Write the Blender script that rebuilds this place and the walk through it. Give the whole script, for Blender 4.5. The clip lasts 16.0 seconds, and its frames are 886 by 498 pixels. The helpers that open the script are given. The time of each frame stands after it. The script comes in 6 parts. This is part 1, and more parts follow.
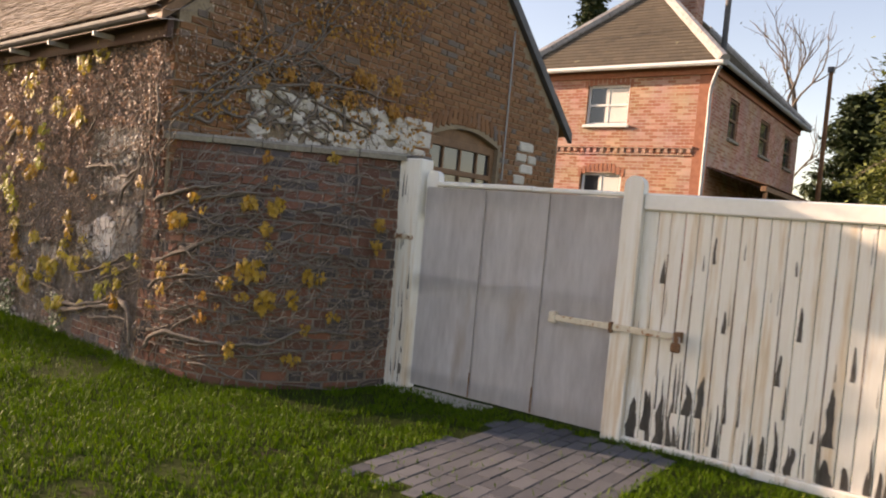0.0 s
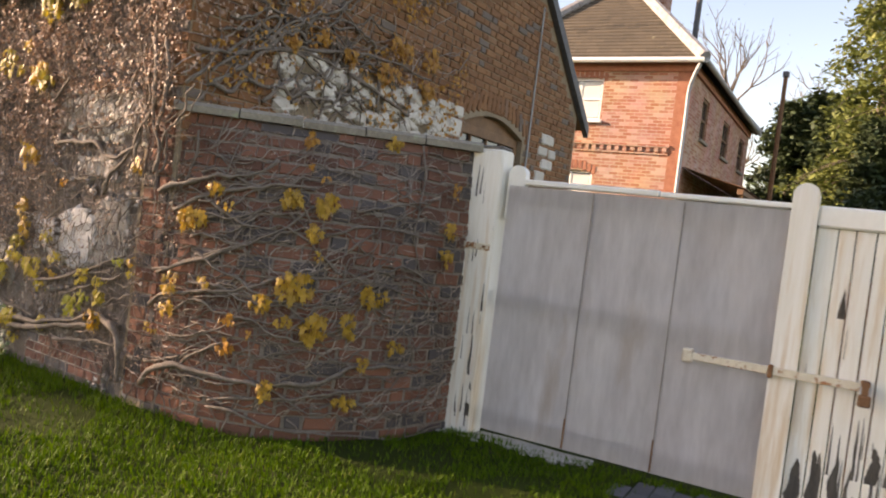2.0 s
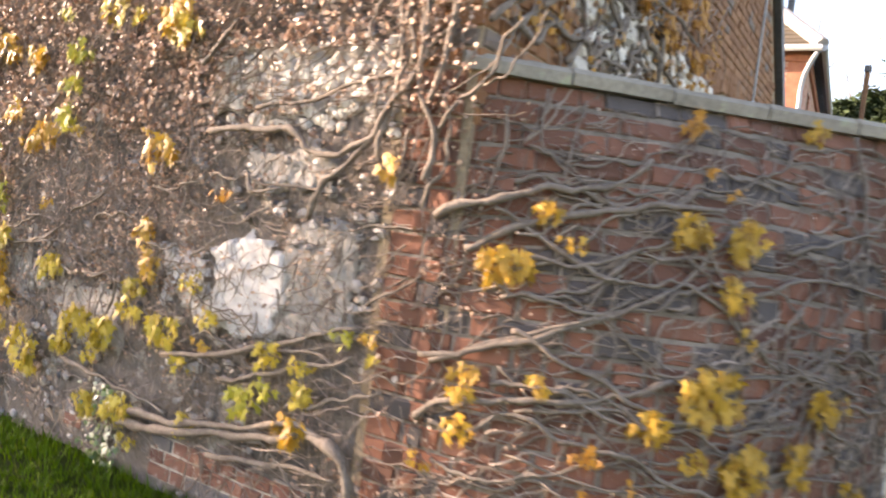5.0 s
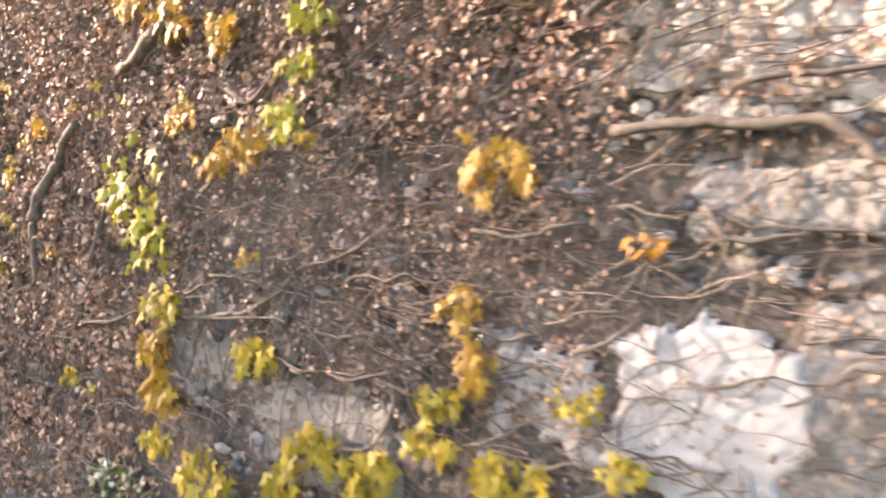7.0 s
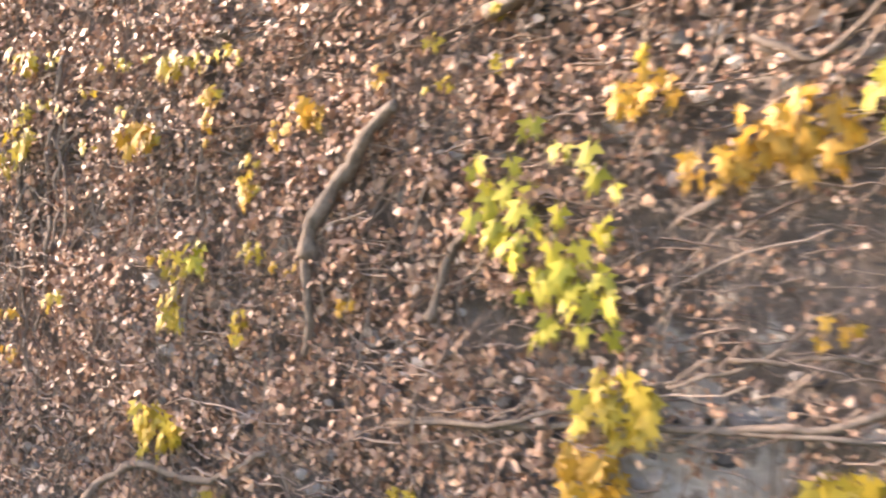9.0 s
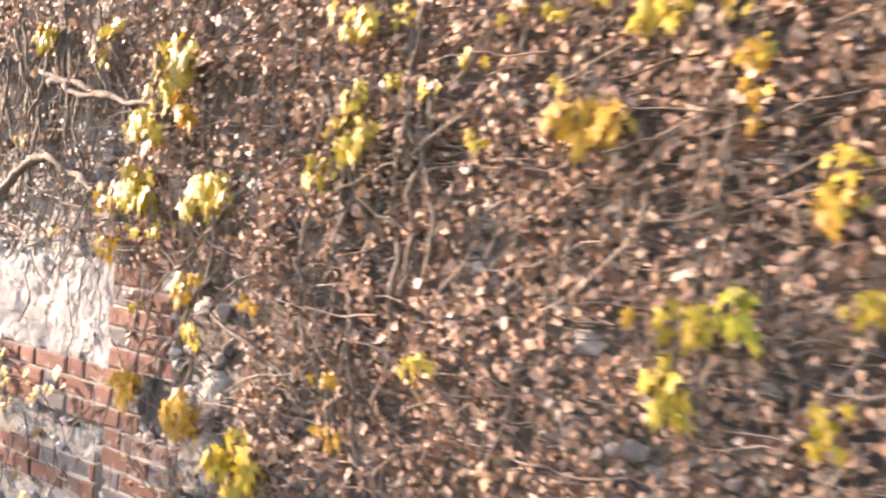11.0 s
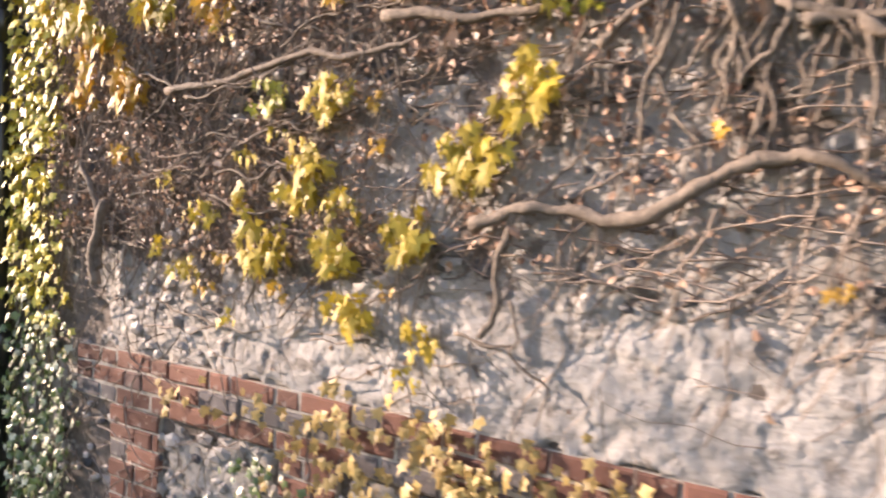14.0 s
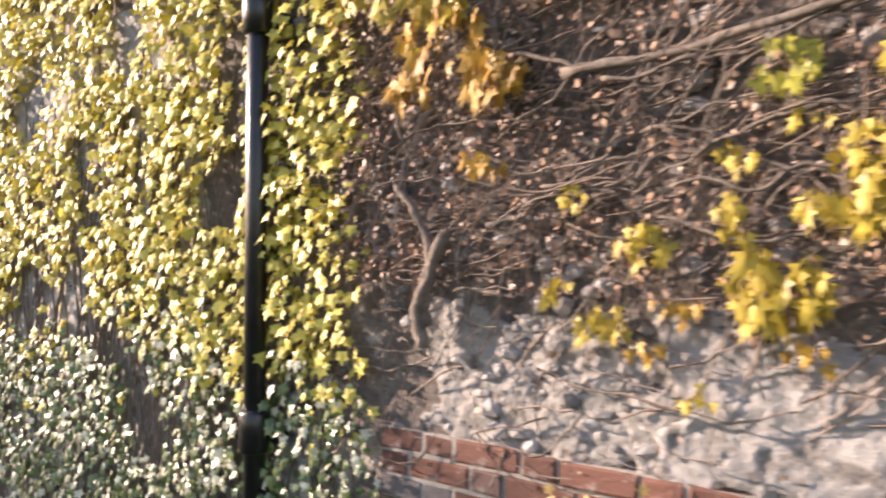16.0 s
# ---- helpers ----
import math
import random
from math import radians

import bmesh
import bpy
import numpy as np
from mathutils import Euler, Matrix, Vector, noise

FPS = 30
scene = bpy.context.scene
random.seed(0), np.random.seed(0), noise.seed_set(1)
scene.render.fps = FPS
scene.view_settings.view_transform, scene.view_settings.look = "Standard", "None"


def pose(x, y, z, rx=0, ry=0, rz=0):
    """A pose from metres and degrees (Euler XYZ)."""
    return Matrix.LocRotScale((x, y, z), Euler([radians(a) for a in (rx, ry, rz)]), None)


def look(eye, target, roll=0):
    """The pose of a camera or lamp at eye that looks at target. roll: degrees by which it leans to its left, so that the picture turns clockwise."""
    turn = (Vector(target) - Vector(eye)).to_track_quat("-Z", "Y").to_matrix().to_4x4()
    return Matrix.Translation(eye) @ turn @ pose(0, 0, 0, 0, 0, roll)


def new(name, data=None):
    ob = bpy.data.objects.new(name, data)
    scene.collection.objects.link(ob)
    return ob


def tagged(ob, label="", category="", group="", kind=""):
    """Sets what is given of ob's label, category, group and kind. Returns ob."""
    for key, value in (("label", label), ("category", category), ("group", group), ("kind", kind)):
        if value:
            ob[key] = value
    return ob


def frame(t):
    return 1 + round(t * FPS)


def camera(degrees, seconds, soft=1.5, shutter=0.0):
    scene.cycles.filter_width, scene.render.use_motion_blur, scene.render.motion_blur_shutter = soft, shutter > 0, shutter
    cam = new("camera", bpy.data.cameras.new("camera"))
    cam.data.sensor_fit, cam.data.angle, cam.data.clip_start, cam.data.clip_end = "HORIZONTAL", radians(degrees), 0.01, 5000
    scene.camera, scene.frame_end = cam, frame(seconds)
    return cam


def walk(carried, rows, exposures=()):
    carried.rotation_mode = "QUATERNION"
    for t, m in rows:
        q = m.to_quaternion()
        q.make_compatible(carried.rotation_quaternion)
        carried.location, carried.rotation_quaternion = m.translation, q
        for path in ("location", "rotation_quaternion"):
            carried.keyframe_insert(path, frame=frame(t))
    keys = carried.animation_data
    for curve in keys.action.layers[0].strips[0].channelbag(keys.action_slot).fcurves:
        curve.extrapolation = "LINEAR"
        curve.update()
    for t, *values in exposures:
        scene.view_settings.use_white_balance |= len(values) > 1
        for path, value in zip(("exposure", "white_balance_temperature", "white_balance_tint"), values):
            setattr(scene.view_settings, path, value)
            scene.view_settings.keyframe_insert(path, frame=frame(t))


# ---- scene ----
cam = camera(62.0, 16.0, soft=2.0, shutter=0.5)
PATH = [
    (0, (6.227, -3.474, 1.527), (4.952, -1.935, 1.456), 5.2),
    (0.5, (5.741, -3.466, 1.513), (4.511, -1.891, 1.445), 5.6),
    (1, (5.275, -3.398, 1.534), (4.091, -1.788, 1.459), 6.1),
    (1.5, (4.816, -3.31, 1.533), (3.682, -1.664, 1.457), 6.5),
    (2, (4.373, -3.209, 1.518), (3.291, -1.529, 1.444), 6.9),
    (2.5, (3.97, -3.059, 1.53), (2.923, -1.357, 1.449), 7.1),
    (3, (3.514, -2.971, 1.526), (2.507, -1.245, 1.435), 7.3),
    (3.2, (3.333, -2.921, 1.515), (2.332, -1.192, 1.422), 7.2),
    (5.3, (1.196, -2.301, 1.458), (0.123, -0.614, 1.397), 6.9),
    (5.5, (0.972, -2.234, 1.452), (-0.108, -0.552, 1.397), 6.8),
    (6, (0.425, -2.111, 1.45), (-0.655, -0.429, 1.402), 6.7),
    (6.5, (-0.089, -2.028, 1.44), (-1.154, -0.335, 1.411), 6.3),
    (7, (-0.607, -1.92, 1.431), (-1.664, -0.223, 1.411), 5.7),
    (7.5, (-1.113, -1.835, 1.445), (-2.167, -0.136, 1.424), 5.4),
    (8, (-1.592, -1.8, 1.451), (-2.628, -0.09, 1.426), 5.1),
    (8.5, (-2.08, -1.78, 1.49), (-3.074, -0.046, 1.413), 4.3),
    (8.7, (-2.264, -1.767, 1.478), (-3.25, -0.028, 1.408), 4.3),
    (10.8, (-3.863, -1.605, 1.442), (-4.958, 0.067, 1.374), 3.8),
    (11, (-4.056, -1.619, 1.447), (-5.13, 0.067, 1.373), 3.5),
    (11.5, (-4.512, -1.61, 1.444), (-5.576, 0.082, 1.375), 3.3),
    (12, (-4.987, -1.669, 1.456), (-6.012, 0.046, 1.379), 2.9),
    (12.5, (-5.469, -1.723, 1.479), (-6.49, -0.006, 1.37), 2.3),
    (13, (-5.904, -1.741, 1.476), (-6.961, -0.047, 1.359), 2.5),
    (13.5, (-6.264, -1.75, 1.468), (-7.359, -0.082, 1.343), 2.5),
    (14, (-6.63, -1.765, 1.465), (-7.723, -0.094, 1.355), 2.2),
    (14.5, (-6.985, -1.774, 1.469), (-8.081, -0.102, 1.399), 1.8),
    (15, (-7.355, -1.786, 1.464), (-8.455, -0.115, 1.425), 1.5),
    (15.5, (-7.747, -1.773, 1.43), (-8.878, -0.124, 1.418), 1.2),
    (16, (-8.1, -1.774, 1.411), (-9.27, -0.152, 1.398), 0.6),
]
walk(cam, [(t, look(eye, target, roll)) for t, eye, target, roll in PATH],
     [(0, 1.15, 9500, 29), (1.5, 1.4, 9500, 29), (3, 1.75, 9200, 28), (5.5, 2.45, 8300, 27), (7.2, 2.35, 8000, 27), (8.5, 2.4, 8000, 28), (11.2, 2.3, 8200, 29), (12.5, 1.95, 8000, 28), (14, 1.6, 7900, 27), (16, 1.48, 7700, 27)])

SUN = Vector((-0.90, -0.325, 0.30)).normalized()   # towards the sun
world = bpy.data.worlds.new("sky")
scene.world = world
world.use_nodes = True
sky = world.node_tree.nodes.new("ShaderNodeTexSky")
sky.sky_type, sky.sun_disc = "NISHITA", False
sky.sun_elevation = math.asin(SUN.z)
sky.sun_rotation = math.atan2(SUN.x, SUN.y)
sky.dust_density, sky.ozone_density = .6, 2.2
world.node_tree.links.new(sky.outputs[0], world.node_tree.nodes["Background"].inputs[0])
world.node_tree.nodes["Background"].inputs[1].default_value = 0.15
sun = new("sun", bpy.data.lights.new("sun", "SUN"))
sun.data.energy, sun.data.angle, sun.data.color = 4.6, radians(0.6), (1.0, 0.93, 0.82)
sun.matrix_world = look(SUN * 40, (0, 0, 0))


# ---------------------------------------------------------------- materials
def material(name, low, high, rough=0.8, grain=60.0, patch=3.0, bump=0.3, metal=0.0, third=None, third_at=0.62,
             third_scale=6.0, by="", spread=0.35, stretch=(1, 1, 1), sheen=0.5, translucent=0.0, dist=0.01, smear=None, soft=.06):
    """Two base colours mixed by fine and coarse noise, a third in patches of its own, fine relief.
    by: 'object' or 'island' varies piece by piece."""
    m = bpy.data.materials.new(name)
    m.use_nodes = True
    nt = m.node_tree
    N, L = nt.nodes, nt.links
    bsdf = N["Principled BSDF"]
    co = N.new("ShaderNodeTexCoord")
    mp = N.new("ShaderNodeMapping")
    mp.inputs["Scale"].default_value = stretch
    L.new(co.outputs["Object"], mp.inputs[0])

    def noise_at(scale, detail=6.0, r=0.6):
        n = N.new("ShaderNodeTexNoise")
        n.inputs["Scale"].default_value, n.inputs["Detail"].default_value, n.inputs["Roughness"].default_value = scale, detail, r
        L.new(mp.outputs[0], n.inputs["Vector"])
        return n.outputs[0]

    def blend(fac, a, b):
        x = N.new("ShaderNodeMix")
        x.data_type = "RGBA"
        for s, v in ((x.inputs[0], fac), (x.inputs[6], a), (x.inputs[7], b)):
            if isinstance(v, tuple):
                s.default_value = (*v, 1)
            elif isinstance(v, float):
                s.default_value = v
            else:
                L.new(v, s)
        return x.outputs[2]

    def calc(op, a, b):
        x = N.new("ShaderNodeMath")
        x.operation = op
        for s, v in zip(x.inputs, (a, b)):
            if isinstance(v, float):
                s.default_value = v
            else:
                L.new(v, s)
        return x.outputs[0]

    def ramp(v, lo, hi):
        x = N.new("ShaderNodeMapRange")
        x.inputs[1].default_value, x.inputs[2].default_value = lo, hi
        L.new(v, x.inputs[0])
        return x.outputs[0]

    fine, coarse = noise_at(grain), noise_at(patch, 4.0)
    fac = calc("ADD", calc("MULTIPLY", ramp(fine, 0.3, 0.7), 0.5), calc("MULTIPLY", ramp(coarse, 0.3, 0.7), 0.5))
    if by:
        if by == "object":
            rnd = N.new("ShaderNodeObjectInfo").outputs["Random"]
        else:
            rnd = N.new("ShaderNodeNewGeometry").outputs["Random Per Island"]
        fac = calc("ADD", calc("MULTIPLY", fac, 1.0 - spread), calc("MULTIPLY", rnd, spread))
    col = blend(fac, low, high)
    if third:
        if by and third_scale <= 0:
            hit3 = ramp(rnd, third_at, third_at + 0.05)
        else:
            hit3 = ramp(noise_at(third_scale, 8.0, 0.65), third_at, third_at + soft)
        col = blend(hit3, col, third)
    if smear:
        col = blend(ramp(noise_at(smear[1], 9.0, .7), smear[2], smear[2] + .14), col, smear[0])
    L.new(col, bsdf.inputs["Base Color"])
    bsdf.inputs["Metallic"].default_value = metal
    bsdf.inputs["Specular IOR Level"].default_value = sheen
    L.new(calc("ADD", calc("MULTIPLY", fine, 0.25), rough - 0.12), bsdf.inputs["Roughness"])
    if bump:
        b = N.new("ShaderNodeBump")
        b.inputs["Strength"].default_value, b.inputs["Distance"].default_value = bump, dist
        L.new(calc("ADD", fine, coarse), b.inputs["Height"])
        L.new(b.outputs[0], bsdf.inputs["Normal"])
    if translucent:
        tr = N.new("ShaderNodeBsdfTranslucent")
        L.new(col, tr.inputs[0])
        mx = N.new("ShaderNodeMixShader")
        mx.inputs[0].default_value = translucent
        L.new(bsdf.outputs[0], mx.inputs[1])
        L.new(tr.outputs[0], mx.inputs[2])
        L.new(mx.outputs[0], N["Material Output"].inputs[0])
    return m


# Kept this dark to put the shade between dead leaves into its colour.
M_MORTAR = material("old_mortar", (.085, .068, .06), (.25, .21, .185), .92, 45, 2.5, 1.0, third=(.42, .38, .34), third_at=.58, third_scale=5, dist=.02)
M_RENDER = material("lime_render", (.24, .222, .212), (.47, .445, .43), .9, 35, 4, .7, third=(.20, .178, .165), third_at=.57, third_scale=9, dist=.02)
M_LIMEWASH = material("old_limewash", (.44, .415, .40), (.64, .615, .60), .9, 35, 4, .4, third=(.30, .275, .255), third_at=.62, third_scale=9, dist=.02)
M_TAN_LEAF = material("tan_creeper_leaves", (.24, .15, .045), (.68, .49, .19), .5, 30, 6, 0, by="island", spread=.7, translucent=.25)
M_RENDER_DULL = material("weathered_render", (.25, .225, .205), (.44, .41, .385), .9, 35, 4, .8, third=(.15, .125, .11), third_at=.56, third_scale=8, dist=.02)
M_FLINT = material("flint", (.10, .09, .09), (.50, .47, .45), .55, 30, 10, .4, by="island", spread=.7, third=(.06, .06, .07), third_at=.84, third_scale=0)
M_STONE_WHITE = material("pale_stone", (.40, .36, .31), (.70, .66, .60), .85, 30, 8, .5, by="island", spread=.5)
M_BRICK = material("old_red_brick", (.11, .052, .04), (.29, .125, .088), .85, 70, 14, .5, smear=((.40, .36, .33), 11, .55), by="object", spread=.7, third=(.125, .112, .115), third_at=.70, third_scale=0)
M_BRICK_BROWN = material("brown_brick", (.085, .042, .030), (.31, .118, .070), .88, 70, 14, .5, smear=((.20, .16, .13), 9, .60), by="object", spread=.7, third=(.085, .07, .066), third_at=.78, third_scale=0)
M_JOINT_DARK = material("grimy_joint", (.14, .115, .092), (.29, .24, .20), .95, 50, 4, .6)
M_BRICK_GABLE = material("gable_brick", (.16, .066, .03), (.36, .165, .075), .88, 60, 9, .4, smear=((.11, .08, .04), 5, .56), by="object", spread=.55, third=(.17, .13, .11), third_at=.88, third_scale=0)
M_BRICK_GABLE_FAR = material("gable_brick_far", (.16, .068, .032), (.36, .17, .08), .88, 60, 9, .4, by="island", spread=.55, third=(.17, .13, .11), third_at=.88, third_scale=0)
M_JOINT_PALE = material("pale_joint", (.27, .24, .21), (.46, .42, .375), .95, 50, 4, .6)
M_SEAM = material("grimy_seam", (.20, .17, .15), (.32, .29, .26), .6, 30, 6, .2)
M_JOINT = material("brick_joint", (.20, .15, .10), (.38, .29, .20), .95, 50, 4, .6)
M_COPING = material("weathered_coping", (.17, .148, .12), (.35, .31, .255), .9, 40, 5, .6, third=(.30, .31, .22), third_at=.6, third_scale=10)
M_PAINT = material("flaking_cream_paint", (.74, .69, .60), (.86, .83, .78), .55, 18, 2.2, .25, third=(.58, .38, .19), third_at=.50, third_scale=3.0, smear=((.17, .145, .125), 7, .67), stretch=(4, 4, .25), dist=.004, soft=.24)
M_PAINT_CLEAN = material("cream_paint", (.76, .73, .67), (.86, .84, .80), .5, 20, 3, .2, third=(.42, .33, .23), third_at=.70, third_scale=6, dist=.004)
M_BARE_WOOD = material("grey_bare_wood", (.085, .075, .07), (.26, .23, .20), .85, 40, 4, .4, stretch=(6, 6, .6))
M_SHEET = material("dull_galvanised_sheet", (.50, .475, .48), (.76, .735, .74), .45, 8, 1.6, .12, metal=.1, third=(.50, .42, .37), third_at=.58, third_scale=1.3, stretch=(2.4, 2.4, .5), dist=.004, soft=.2)
M_RUST = material("rusty_iron", (.12, .05, .025), (.30, .15, .075), .8, 60, 12, .5, metal=.2)
M_IRON_PAINT = material("rust_streaked_cream_iron", (.55, .46, .34), (.74, .68, .56), .6, 30, 10, .4, third=(.33, .13, .05), third_at=.56, third_scale=16)
M_PIPE = material("black_gloss_pipe", (.008, .008, .009), (.02, .02, .02), .32, 30, 5, .1, sheen=.6)
M_SOIL = material("turf_soil", (.020, .026, .007), (.040, .062, .008), .95, 30, 1.4, .8, third=(.050, .036, .026), third_at=.62, third_scale=1.1, dist=.03, sheen=.1)
M_GRASS = material("grass", (.028, .074, .002), (.105, .19, .005), .6, 3, 1.2, 0, by="island", spread=.5, third=(.16, .17, .03), third_at=.95, third_scale=0, translucent=.3, sheen=.15)
M_SETT = material("blue_brick_sett", (.046, .049, .058), (.115, .118, .128), .85, 40, 6, .4, by="object", spread=.6)
M_RUBBLE = material("crumbled_cement", (.30, .27, .23), (.55, .51, .45), .95, 30, 6, .8, dist=.02)
M_BARK = material("creeper_bark", (.075, .056, .044), (.27, .215, .175), .85, 60, 12, .6, third=(.11, .085, .065), third_at=.6, third_scale=14)
M_TWIG = material("dry_twigs", (.085, .058, .046), (.40, .315, .26), .8, 40, 3, 0, by="island", spread=.8)
M_DEAD = material("dead_leaves", (.15, .075, .050), (.62, .41, .295), .50, 30, 2, 0, by="island", spread=.85, third=(.64, .49, .40), third_at=.91, third_scale=0, translucent=.15, sheen=.4)
LEAF = [
    material("lime_leaves", (.22, .22, .02), (.62, .55, .08), .5, 30, 6, 0, by="island", spread=.6, translucent=.3),
    material("yellow_leaves", (.25, .175, .012), (.70, .53, .08), .5, 30, 6, 0, by="island", spread=.6, translucent=.3),
    material("golden_leaves", (.28, .14, .012), (.68, .41, .06), .5, 30, 6, 0, by="island", spread=.6, translucent=.3),
    material("rust_leaves", (.34, .13, .02), (.60, .30, .05), .55, 30, 6, 0, by="island", spread=.6, translucent=.25)]
M_IVY_GOLD = material("golden_ivy_leaves", (.38, .33, .03), (.84, .72, .18), .45, 40, 3, 0, by="island", spread=.8, translucent=.25, sheen=.5)
# Variegated green, with the shade low on the wall put into its darkness.
M_IVY_DARK = material("shaded_variegated_ivy_leaves", (.04, .09, .02), (.20, .27, .07), .35, 40, 3, 0, by="island", spread=.5, third=(.72, .70, .52), third_at=.66, third_scale=0, translucent=.2, sheen=.8)
M_TILE = material("mossy_clay_tile", (.22, .175, .145), (.42, .355, .30), .9, 40, 3, .5, by="island", spread=.5, third=(.36, .35, .26), third_at=.72, third_scale=7)
M_TILE_HOUSE = material("mossy_house_tile", (.050, .040, .028), (.115, .090, .062), .9, 9, .7, .5, by="island", spread=.4, third=(.24, .22, .14), third_at=.64, third_scale=2.2)
M_WHITE = material("white_paint", (.74, .73, .70), (.82, .81, .79), .5, 20, 3, .1)
M_DARK_WOOD = material("brown_window_wood", (.14, .07, .035), (.28, .15, .08), .7, 30, 5, .3)
M_FASCIA = material("dark_red_fascia", (.05, .022, .016), (.10, .045, .032), .7, 30, 5, .3)
M_SLATE = material("dark_gutter", (.05, .05, .055), (.12, .12, .125), .6, 20, 5, .2)
M_GREY_METAL = material("grey_lead_pipe", (.30, .31, .32), (.45, .46, .47), .5, 20, 5, .2)
M_CONIFER = material("conifer_needles", (.055, .085, .02), (.22, .25, .065), .7, 3, .5, 0, by="island", spread=.6, translucent=.2)
M_YEW = material("dark_yew", (.012, .028, .010), (.05, .08, .025), .7, 3, .5, 0, by="island", spread=.6)
M_TRUNK = material("tree_bark", (.09, .07, .055), (.20, .16, .13), .9, 20, 3, .6)
M_CABLE = material("black_cable", (.015, .015, .015), (.03, .03, .03), .6, 20, 3, 0)


def glass(name):
    m = bpy.data.materials.new(name)
    m.use_nodes = True
    b = m.node_tree.nodes["Principled BSDF"]
    b.inputs["Base Color"].default_value = (.03, .035, .04, 1)
    b.inputs["Roughness"].default_value = .06
    b.inputs["Specular IOR Level"].default_value = .8
    return m


M_GLASS = glass("dark_window_glass")
M_BLIND = material("pale_curtain", (.62, .61, .56), (.74, .73, .68), .8, 30, 3, .1)


def brick_pattern(name):
    """Far brickwork: courses too small to pick apart."""
    m = bpy.data.materials.new(name)
    m.use_nodes = True
    N, L = m.node_tree.nodes, m.node_tree.links
    co, bk = N.new("ShaderNodeTexCoord"), N.new("ShaderNodeTexBrick")
    sep, com, add = N.new("ShaderNodeSeparateXYZ"), N.new("ShaderNodeCombineXYZ"), N.new("ShaderNodeMath")
    L.new(co.outputs["Object"], sep.inputs[0])
    L.new(sep.outputs[0], add.inputs[0])
    L.new(sep.outputs[1], add.inputs[1])
    L.new(add.outputs[0], com.inputs[0])
    L.new(sep.outputs[2], com.inputs[1])
    L.new(com.outputs[0], bk.inputs["Vector"])
    bk.inputs["Color1"].default_value = (.40, .155, .095, 1)
    bk.inputs["Color2"].default_value = (.66, .43, .35, 1)
    bk.inputs["Mortar"].default_value = (.52, .36, .27, 1)
    bk.inputs["Scale"].default_value = 1.0
    bk.inputs["Brick Width"].default_value, bk.inputs["Row Height"].default_value = .24, .085
    bk.inputs["Mortar Size"].default_value = .010
    bk.inputs["Bias"].default_value = -.3
    nz, mx = N.new("ShaderNodeTexNoise"), N.new("ShaderNodeMix")
    nz.inputs["Scale"].default_value, nz.inputs["Detail"].default_value = 1.3, 6
    L.new(co.outputs["Object"], nz.inputs["Vector"])
    mx.data_type, mx.blend_type = "RGBA", "MULTIPLY"
    mx.inputs[0].default_value = .45
    L.new(bk.outputs[0], mx.inputs[6])
    L.new(nz.outputs[1], mx.inputs[7])
    hs = N.new("ShaderNodeHueSaturation")
    hs.inputs["Value"].default_value = 1.15
    L.new(mx.outputs[2], hs.inputs["Color"])
    bs = N["Principled BSDF"]
    L.new(hs.outputs[0], bs.inputs["Base Color"])
    bs.inputs["Roughness"].default_value = .88
    bp = N.new("ShaderNodeBump")
    bp.inputs["Strength"].default_value, bp.inputs["Distance"].default_value, bp.invert = .5, .01, True
    L.new(bk.outputs[1], bp.inputs["Height"])
    L.new(bp.outputs[0], bs.inputs["Normal"])
    return m


M_HOUSE_BRICK = brick_pattern("house_brickwork")


# ---------------------------------------------------------------- mesh helpers
def empty(name, at=(0, 0, 0), rz=0.0):
    ob = new(name)
    ob.matrix_world = pose(*at, 0, 0, rz)
    ob.empty_display_size = .1
    return ob


def part(name, bm, mat, parent=None, label="", at=None, smooth=False):
    """Links a bmesh as one mesh object under a thing or a part, in the parent's own coordinates."""
    me = bpy.data.meshes.new(name)
    bm.to_mesh(me)
    bm.free()
    return link(name, me, mat, parent, label, at, smooth)


def link(name, me, mat=None, parent=None, label="", at=None, smooth=False):
    if mat and not me.materials:
        me.materials.append(mat)
    if smooth:
        me.polygons.foreach_set("use_smooth", [True] * len(me.polygons))
    ob = new(name, me)
    if parent:
        ob.parent = parent
    if at is not None:
        ob.matrix_basis = at
    if label:
        tagged(ob, label)
    return ob


def pydata(name, verts, faces):
    me = bpy.data.meshes.new(name)
    me.from_pydata([tuple(v) for v in verts], [], faces)
    me.update()
    return me


def box(x0, x1, y0, y1, z0, z1, bevel=0.006, bm=None):
    bm = bm or bmesh.new()
    made = bmesh.ops.create_cube(bm, size=1)["verts"]
    for v in made:
        v.co = Vector((x0 + (v.co.x + .5) * (x1 - x0), y0 + (v.co.y + .5) * (y1 - y0), z0 + (v.co.z + .5) * (z1 - z0)))
    if bevel:
        edges = {e for v in made for e in v.link_edges}
        bmesh.ops.bevel(bm, geom=list(edges), offset=bevel, segments=1, affect="EDGES")
    return bm


